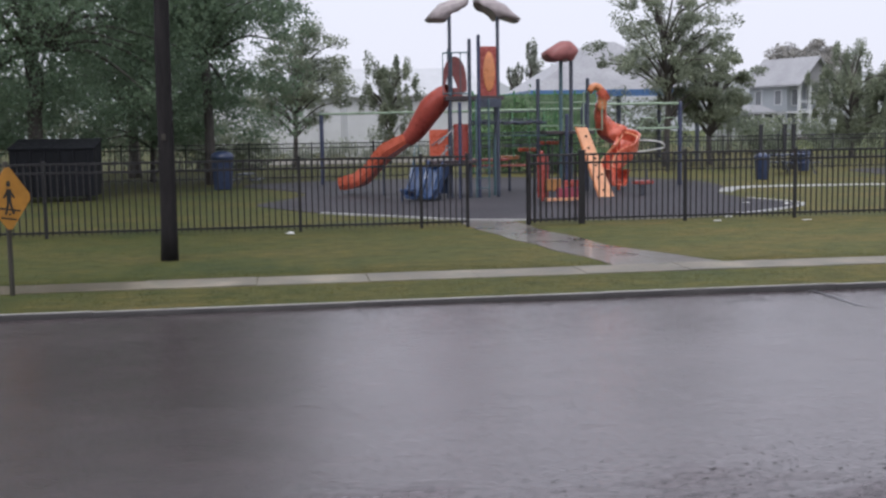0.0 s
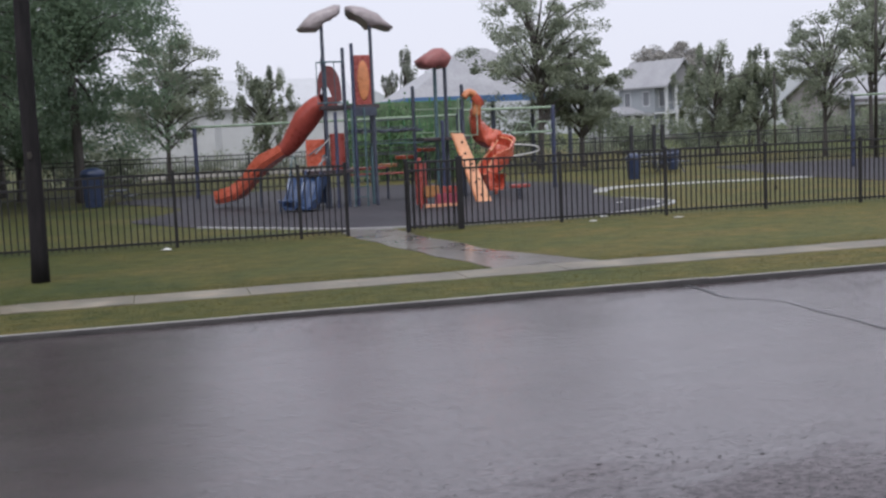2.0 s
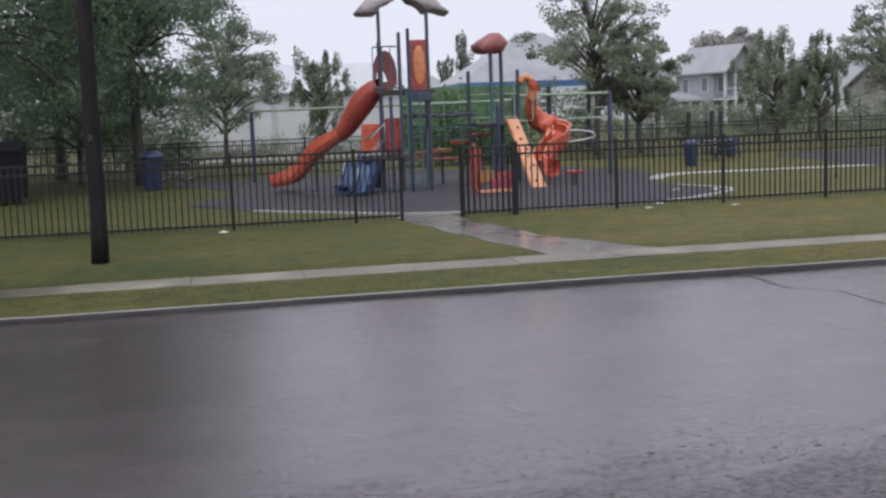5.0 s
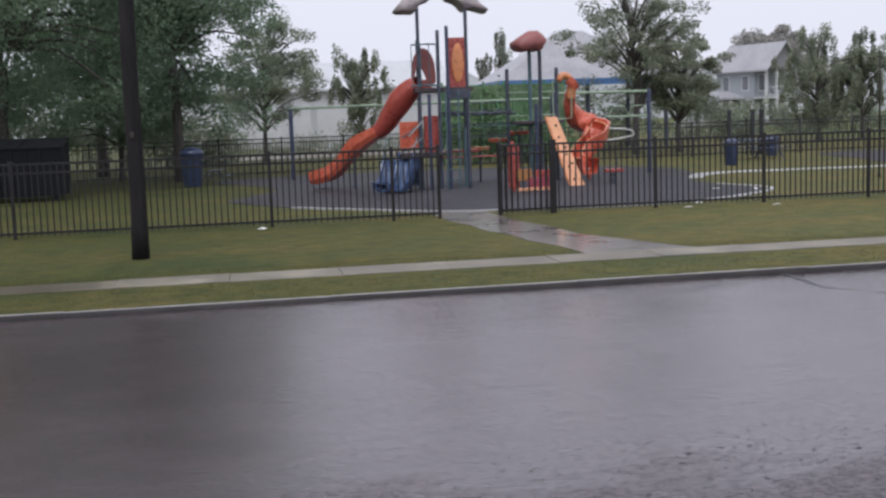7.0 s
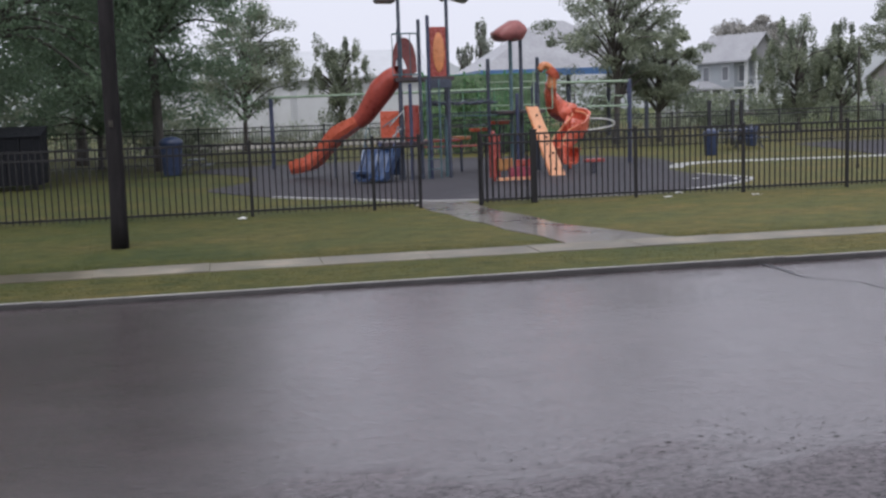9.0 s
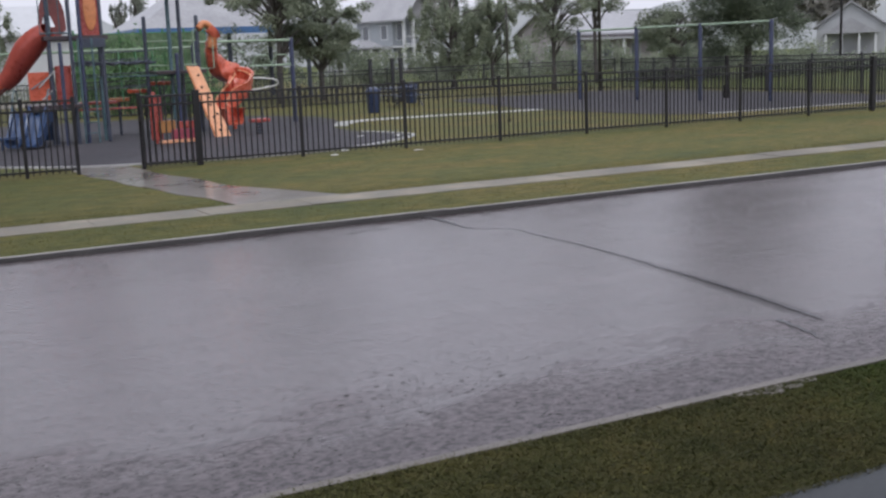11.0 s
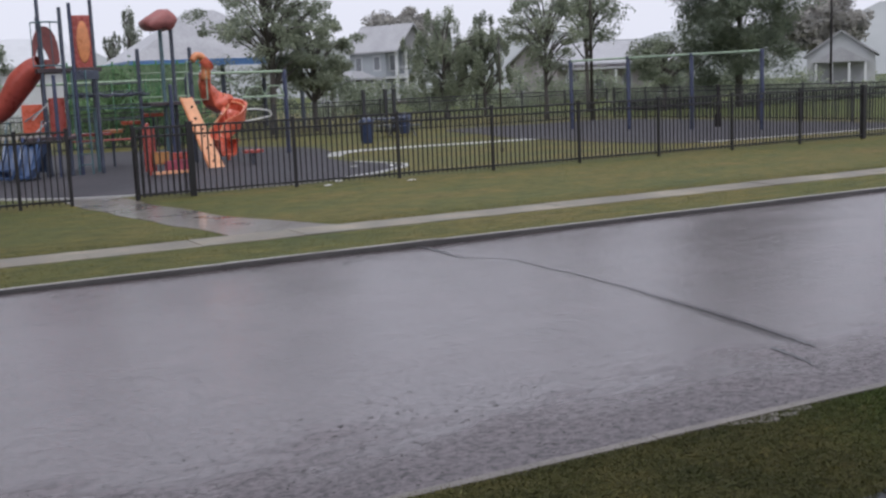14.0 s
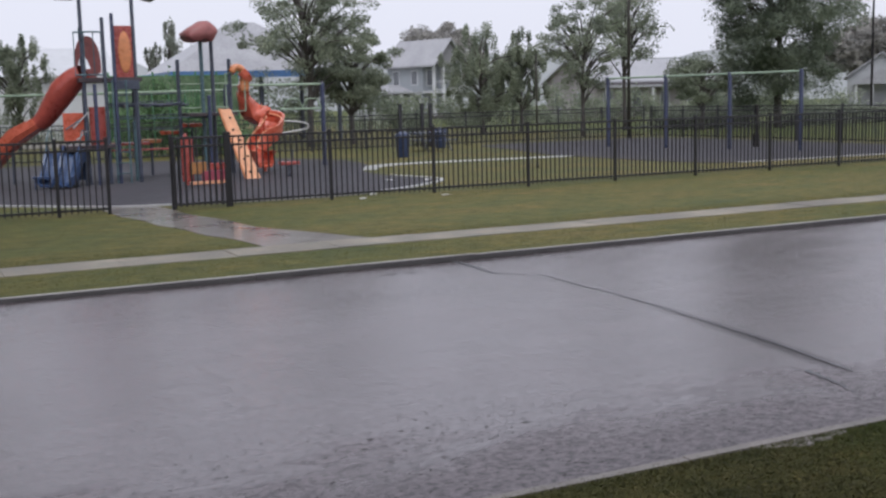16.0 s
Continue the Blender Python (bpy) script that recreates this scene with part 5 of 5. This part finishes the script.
def shrub_row(x0, x1, y, hgt, leaf, seed, label, per_m=5.0):
    """A ragged row of shrubs: many small leaf sprays over short stems."""
    rg = np.random.default_rng(seed)
    e = empty("shrub_row", (x0 + x1) / 2, y, 0, label, "shrubs")
    n_c = int((x1 - x0) * per_m)
    cx = rg.uniform(x0, x1, n_c)
    top = hgt * (0.62 + 0.38 * np.sin(cx * 0.55 + seed) * np.cos(cx * 0.21)) * rg.uniform(0.75, 1.1, n_c)
    C = np.stack([cx - (x0 + x1) / 2, rg.normal(0, 0.6, n_c), rg.uniform(0.12, 1.0, n_c) * top], 1)
    idx = np.repeat(np.arange(n_c), 70)
    P = C[idx] + rg.normal(size=(len(idx), 3)) * np.array([0.42, 0.4, 0.3])
    P[:, 2] = np.abs(P[:, 2])
    N = rg.normal(size=P.shape) + np.array([0, -0.2, 0.5])
    N /= np.linalg.norm(N, axis=1, keepdims=True)
    U = np.cross(N, rg.normal(size=P.shape))
    U /= np.linalg.norm(U, axis=1, keepdims=True)
    W = np.cross(N, U)
    ls = 0.12 * rg.uniform(0.6, 1.4, len(idx))[:, None]
    V = np.stack([P - U * ls, P - W * ls * 0.5, P + U * ls, P + W * ls * 0.5], 1).reshape(-1, 3)
    faces = np.arange(len(V)).reshape(-1, 4)
    me = bpy.data.meshes.new("foliage")
    n = len(idx)
    me.vertices.add(4 * n)
    me.vertices.foreach_set("co", V.ravel())
    me.loops.add(4 * n)
    me.loops.foreach_set("vertex_index", np.arange(4 * n, dtype=np.int32))
    me.polygons.add(n)
    me.polygons.foreach_set("loop_start", np.arange(0, 4 * n, 4, dtype=np.int32))
    me.update(calc_edges=True)
    me.materials.append(MAT[leaf])
    ob = new("foliage", me)
    ob.parent = e
    tagged(ob, kind="stuff")
    sv, sf = [], []
    for c in C[:: 3]:
        g = tube([(c[0], c[1], -0.1), (c[0] + 0.1, c[1], c[2])], [0.04, 0.015], 5, False)
        n0 = len(sv)
        sv += g[0]
        sf += [tuple(n0 + i for i in q) for q in g[1]]
    tagged(part("stem_growth", (sv, sf), "bark", e), kind="stuff")


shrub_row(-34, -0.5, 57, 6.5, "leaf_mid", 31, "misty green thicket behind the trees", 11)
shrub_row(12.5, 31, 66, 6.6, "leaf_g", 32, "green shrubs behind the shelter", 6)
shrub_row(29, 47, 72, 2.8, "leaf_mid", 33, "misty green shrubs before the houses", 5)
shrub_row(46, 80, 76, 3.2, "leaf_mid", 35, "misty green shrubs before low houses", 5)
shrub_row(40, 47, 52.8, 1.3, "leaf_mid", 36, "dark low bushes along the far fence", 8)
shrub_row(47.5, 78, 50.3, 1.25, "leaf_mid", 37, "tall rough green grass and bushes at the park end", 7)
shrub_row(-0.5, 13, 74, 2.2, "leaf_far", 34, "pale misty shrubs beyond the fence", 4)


# ---- far buildings ----
def gable_house(name, x, y, rz, w, d, eave, ridge, wall, roof, label, porch=True, storeys=2):
    """House with a gable roof along its local x axis."""
    e = empty(name, x, y, 0, label, "house", rz=rz)
    part("wall", box(-w / 2, w / 2, -d / 2, d / 2, 0, eave), wall, e)
    o = 0.4
    vs, fs = [], []
    for t_ in (0, -0.16):
        vs += [(-w / 2 - o, -d / 2 - o, eave - 0.1 + t_), (w / 2 + o, -d / 2 - o, eave - 0.1 + t_), (w / 2 + o, 0, ridge + t_), (-w / 2 - o, 0, ridge + t_), (w / 2 + o, d / 2 + o, eave - 0.1 + t_), (-w / 2 - o, d / 2 + o, eave - 0.1 + t_)]
    fs = [(0, 1, 2, 3), (3, 2, 4, 5), (9, 8, 7, 6), (11, 10, 8, 9), (0, 6, 7, 1), (4, 10, 11, 5), (1, 7, 8, 2), (2, 8, 10, 4), (0, 3, 9, 6), (3, 5, 11, 9)]
    part("roof", (vs, fs), roof, e)
    for s_ in (-1, 1):
        xx = s_ * w / 2
        gv = [(xx, -d / 2, eave - 0.02), (xx, d / 2, eave - 0.02), (xx, 0, ridge - 0.2), (xx - s_ * 0.12, -d / 2, eave - 0.02), (xx - s_ * 0.12, d / 2, eave - 0.02), (xx - s_ * 0.12, 0, ridge - 0.2)]
        part("gable", (gv, [(0, 1, 2), (5, 4, 3), (0, 3, 4, 1), (1, 4, 5, 2), (2, 5, 3, 0)]), wall, e)

    def window(px, py, pz, face):
        ww, hh = 0.9, 1.4
        if face == "front":
            fr = part("window", box(px - ww / 2 - 0.1, px + ww / 2 + 0.1, py - 0.06, py + 0.02, pz - hh / 2 - 0.1, pz + hh / 2 + 0.1), "trim", e)
            part("pane", box(px - ww / 2, px + ww / 2, py - 0.075, py - 0.062, pz - hh / 2, pz + hh / 2), "glass", fr)
        else:
            fr = part("window", box(px - 0.06, px + 0.02, py - ww / 2 - 0.1, py + ww / 2 + 0.1, pz - hh / 2 - 0.1, pz + hh / 2 + 0.1), "trim", e)
            part("pane", box(px - 0.075, px - 0.062, py - ww / 2, py + ww / 2, pz - hh / 2, pz + hh / 2), "glass", fr)
    for lvl in range(storeys if name == "house" else 0):
        z = 1.6 + lvl * 2.8
        for k in range(int(w / 3)):
            window(-w / 2 + 1.6 + k * (w - 3.2) / max(1, int(w / 3) - 1), -d / 2, z, "front")
        for k in (-0.25, 0.25) if porch else ():
            window(-w / 2, d * k, z, "side")
    if porch:
        part("porch_roof", box(-w / 2 + 0.2, w / 2 - 0.2, -d / 2 - 1.8, -d / 2 - 0.02, 2.7, 2.9), roof, e)
        for k in range(4):
            xx = -w / 2 + 0.4 + k * (w - 0.8) / 3
            part("porch_post", box(xx - 0.1, xx + 0.1, -d / 2 - 1.7, -d / 2 - 1.5, 0, 2.7), "trim", e)
    return e


def porch_house(x, y, rz):
    """Two-storey house whose gable end carries a two-level porch."""
    e = empty("house", x, y, 0, "pale grey two-storey house with gabled roof and double porch", "house", rz=rz)
    w, d, eave, ridge = 4.6, 7.2, 5.8, 8.5
    part("wall", box(-w / 2, w / 2, -d / 2 + 1.8, d / 2, 0, eave), "wall_grey", e)
    vs = []
    o = 0.45
    for t_ in (0, -0.18):
        vs += [(-w / 2 - o, -d / 2 - o, eave - 0.15 + t_), (-w / 2 - o, d / 2 + o, eave - 0.15 + t_), (0, d / 2 + o, ridge + t_), (0, -d / 2 - o, ridge + t_), (w / 2 + o, d / 2 + o, eave - 0.15 + t_), (w / 2 + o, -d / 2 - o, eave - 0.15 + t_)]
    part("roof", (vs, [(3, 2, 1, 0), (5, 4, 2, 3), (6, 7, 8, 9), (9, 8, 10, 11), (0, 6, 9, 3), (3, 9, 11, 5), (1, 2, 8, 7), (2, 4, 10, 8), (0, 1, 7, 6), (4, 5, 11, 10)]), "roof_grey", e)
    for yy in (-d / 2 + 0.05, d / 2 - 0.12):
        gv = [(-w / 2, yy, eave - 0.05), (w / 2, yy, eave - 0.05), (0, yy, ridge - 0.22), (-w / 2, yy + 0.12, eave - 0.05), (w / 2, yy + 0.12, eave - 0.05), (0, yy + 0.12, ridge - 0.22)]
        part("gable", (gv, [(0, 1, 2), (5, 4, 3), (0, 3, 4, 1), (1, 4, 5, 2), (2, 5, 3, 0)]), "gable_grey", e)
    part("porch_deck", box(-w / 2, w / 2, -d / 2 + 0.1, -d / 2 + 1.78, 2.75, 2.95), "trim", e)
    part("porch_floor", box(-w / 2, w / 2, -d / 2 + 0.1, -d / 2 + 1.78, 0, 0.35), "kerb", e)
    for k in range(4):
        xx = -w / 2 + 0.15 + k * (w - 0.3) / 3
        for z0, z1 in ((0.35, 2.75), (2.95, eave)):
            part("porch_post", box(xx - 0.13, xx + 0.13, -d / 2 + 0.12, -d / 2 + 0.38, z0, z1), "trim", e)
    for z in (3.9, 3.1):
        part("porch_rail", box(-w / 2, w / 2, -d / 2 + 0.2, -d / 2 + 0.28, z - 0.05, z + 0.05), "trim", e)
    for lvl in (1.6, 4.4):
        for xx in (-1.2, 0.9):
            fr = part("window", box(xx - 0.55, xx + 0.55, -d / 2 + 1.72, -d / 2 + 1.82, lvl - 0.9, lvl + 0.9), "trim", e)
            part("pane", box(xx - 0.45, xx + 0.45, -d / 2 + 1.7, -d / 2 + 1.718, lvl - 0.8, lvl + 0.8), "glass", fr)
        for yy in (-0.6, 2.2):
            fr = part("window", box(-w / 2 - 0.05, -w / 2 + 0.05, yy - 0.5, yy + 0.5, lvl - 0.8, lvl + 0.8), "trim", e)
            part("pane", box(-w / 2 - 0.065, -w / 2 - 0.052, yy - 0.4, yy + 0.4, lvl - 0.7, lvl + 0.7), "glass", fr)
    return e


porch_house(53.6, 112, 20)
gable_house("house", 48.4, 112.5, 12, 4.6, 6, 2.7, 3.7, "wall_pale", "roof_grey", "pale low annex with white porch posts", True, 1)
bung = gable_house("house", 91.6, 83.6, 42, 9, 6.4, 3.2, 5.6, "wall_pale", "roof_grey", "pale bungalow with gabled porch front", False, 1)
bv = []
for xx in (-6.4, -4.45):
    bv += [(xx, -2.6, 2.45), (xx, 2.6, 2.45), (xx, 0, 3.9)]
part("porch_gable", (bv, [(0, 1, 2), (5, 4, 3), (0, 3, 4, 1), (1, 4, 5, 2), (2, 5, 3, 0)]), "roof_grey", bung)
for yy in (-2.3, -0.8, 0.8, 2.3):
    part("porch_post", box(-6.3, -6.1, yy - 0.1, yy + 0.1, 0, 2.45), "trim", bung)
part("porch_floor", box(-6.4, -4.6, -2.6, 2.6, -0.1, 0.3), "kerb", bung)

gable_house("house", 101.5, 79, 42, 9, 8, 3.3, 5.6, "wall_grey", "roof_dark", "grey bungalow beside another", False, 1)
gable_house("house", 66, 90, 0, 16, 8, 3.4, 5.4, "wall_pink", "roof_grey", "long low pinkish building behind the swings", True, 1)
gable_house("building", 9.5, 82, 0, 9, 8, 4.3, 6.2, "wall_hazed", "roof_hazed", "misty pale building beyond the park", False, 1)
gable_house("building", 1.2, 95, 0, 12, 8, 4.6, 6.4, "wall_hazed", "roof_hazed", "misty pale building among trees", False, 1)


def pavilion(x, y):
    e = empty("pavilion", x, y, 0, "park shelter with grey hipped roof and blue fascia", "pavilion")
    w, d, z0, z1 = 9.6, 7.0, 3.75, 6.45
    vs = [(-w / 2, -d / 2, z0), (w / 2, -d / 2, z0), (w / 2, d / 2, z0), (-w / 2, d / 2, z0), (-0.7, 0, z1), (0.7, 0, z1)]
    part("roof", (vs, [(0, 1, 5, 4), (1, 2, 5), (2, 3, 4, 5), (3, 0, 4), (3, 2, 1, 0)]), "roof_grey", e)
    part("fascia", box(-w / 2 - 0.02, w / 2 + 0.02, -d / 2 - 0.04, -d / 2 + 0.06, z0 - 0.32, z0 + 0.02), "fascia", e)
    part("fascia", box(-w / 2 - 0.04, -w / 2 + 0.06, -d / 2 + 0.07, d / 2, z0 - 0.32, z0 + 0.02), "fascia", e)
    part("fascia", box(w / 2 - 0.06, w / 2 + 0.04, -d / 2 + 0.07, d / 2, z0 - 0.32, z0 + 0.02), "fascia", e)
    for xx in (-w / 2 + 0.5, 0, w / 2 - 0.5):
        for yy in (-d / 2 + 0.5, d / 2 - 0.5):
            part("column", tube([(xx, yy, 0), (xx, yy, z0 - 0.02)], 0.12, 10), "navy_post", e)
    return e


pavilion(17.8, 60)


def windscreen():
    e = empty("court_fence", 8.4, 47.5, 0, "tall court fence hung with faded green windscreen", "court fence")
    n = 6
    for i in range(n):
        vs, fs = [], []
        for a in range(9):
            for b_ in range(7):
                x = i * 0.9 + 0.02 + 0.86 * a / 8
                z = 0.85 + 2.45 * b_ / 6
                vs.append((x, 0.03 * math.sin(a * 1.3 + i) * math.sin(b_ * 0.9), z))
        for a in range(8):
            for b_ in range(6):
                q = a * 7 + b_
                fs.append((q, q + 7, q + 8, q + 1))
        ob = part("screen_cloth", (vs, fs), "screen", e)
        sm = ob.modifiers.new("thick", "SOLIDIFY")
        sm.thickness = 0.015
    for i in range(n + 1):
        post_bar(e, i * 0.9, 0.08, -0.1, 3.5, "green", 0.04)
    for z in (0.85, 3.32):
        bar(e, (0, 0.08, z), (n * 0.9, 0.08, z), 0.025, "green", "rail")
    return e


windscreen()


def backdrop():
    """Plain glowing wall, its emission standing in for rain mist far beyond the houses, with the soft line of far
    woods.
    """
    m, n, l, b = node_mat("glowing_mist")
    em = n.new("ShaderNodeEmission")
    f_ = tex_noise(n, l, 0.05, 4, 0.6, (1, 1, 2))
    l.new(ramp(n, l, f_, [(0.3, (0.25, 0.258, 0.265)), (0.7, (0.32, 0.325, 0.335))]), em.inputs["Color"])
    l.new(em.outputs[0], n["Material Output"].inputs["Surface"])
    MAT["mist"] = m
    vs, fs = [], []
    N = 240
    for k in range(N + 1):
        a = radians(-75 + 190 * k / N)
        x, y = 260 * math.sin(a), 260 * math.cos(a)
        hgt = 12 + 5 * noise.noise((k * 0.13, 1, 2)) + 2.5 * noise.noise((k * 0.6, 4, 2))
        vs += [(x, y, -1), (x, y, hgt)]
    fs = [(2 * k, 2 * k + 2, 2 * k + 3, 2 * k + 1) for k in range(N)]
    tagged(part("backdrop", (vs, fs), "mist", None), "glowing wall for pale rain mist over far woods", "backdrop", kind="structure")


backdrop()
shrub_row(8.2, 14.0, 47.0, 4.1, "leaf_vine", 38, "green climbing plants along the court fence", 8)


# ---- grass blades where the lawn is seen from near, and along the paved edges ----
def blades(name, count, xr, yf, hgt, wid, seed, label, mat="blade"):
    rg = np.random.default_rng(seed)
    x = rg.uniform(xr[0], xr[1], count)
    y = yf(rg, count)
    cx = np.interp(y, [15.7, 18.0, 20.0, 22.5, 25.0], [5.45, 5.05, 4.75, 4.5, 4.45])
    rag = 0.05 * np.sin(x * 2.1) + 0.045 * np.sin(x * 5.3 + 1) + 0.03 * np.sin(x * 11.7) + 0.02 * rg.normal(size=count)
    fan = 0.57 + 0.55 * np.maximum(0.0, (18.2 - y) / 2.5) ** 1.5
    keep = ~((x - cx > -0.57 + rag) & (x - cx < fan + rag) & (y > 15.6)) & ~((y > 14.92 + rag) & (y < 15.60 - rag))
    x, y = x[keep], y[keep]
    count = len(x)
    a = rg.uniform(0, 2 * np.pi, count)
    h_ = hgt * rg.uniform(0.5, 1.3, count)
    ln = rg.normal(size=(count, 2)) * 1.5
    u = np.stack([np.cos(a), np.sin(a)], 1) * (wid * rg.uniform(0.6, 1.4, count))[:, None]
    z0 = np.full(count, 0.003)
    B = np.stack([x, y], 1)
    T = B + ln * h_[:, None]
    V = np.stack([np.column_stack([B - u, z0]), np.column_stack([B + u, z0]), np.column_stack([T, h_])], 1).reshape(-1, 3)
    me = bpy.data.meshes.new(name)
    me.vertices.add(3 * count)
    me.vertices.foreach_set("co", V.ravel())
    me.loops.add(3 * count)
    me.loops.foreach_set("vertex_index", np.arange(3 * count, dtype=np.int32))
    me.polygons.add(count)
    me.polygons.foreach_set("loop_start", np.arange(0, 3 * count, 3, dtype=np.int32))
    me.update(calc_edges=True)
    me.materials.append(MAT[mat])
    tagged(new(name, me), label, "grass", kind="stuff")


blades("verge_grass", 220000, (-0.5, 12), lambda g, n: np.minimum(g.uniform(3.6, 4.94, n), 4.865 + 0.035 * g.normal(size=n)), 0.016, 0.006, 21, "short wet grass on the near verge", "verge_blade")
blades("edge_grass", 90000, (-9, 30), lambda g, n: np.where(g.random(n) < 0.5, g.uniform(13.185, 15.02, n), 15.46 + np.abs(g.normal(0, 0.5, n))), 0.012, 0.0055, 22, "short grass beside the far footpath")
blades("lawn_grass", 100000, (-14, 36), lambda g, n: g.uniform(15.7, 24.2, n), 0.008, 0.007, 23, "wet yellowing lawn grass in the park")
blades("clover_patch", 1100, (1.5, 2.6), lambda g, n: 4.93 - np.abs(g.normal(0, 0.13, n)), 0.014, 0.0055, 24, "bright wet clover at the kerb edge of the verge", "clover")
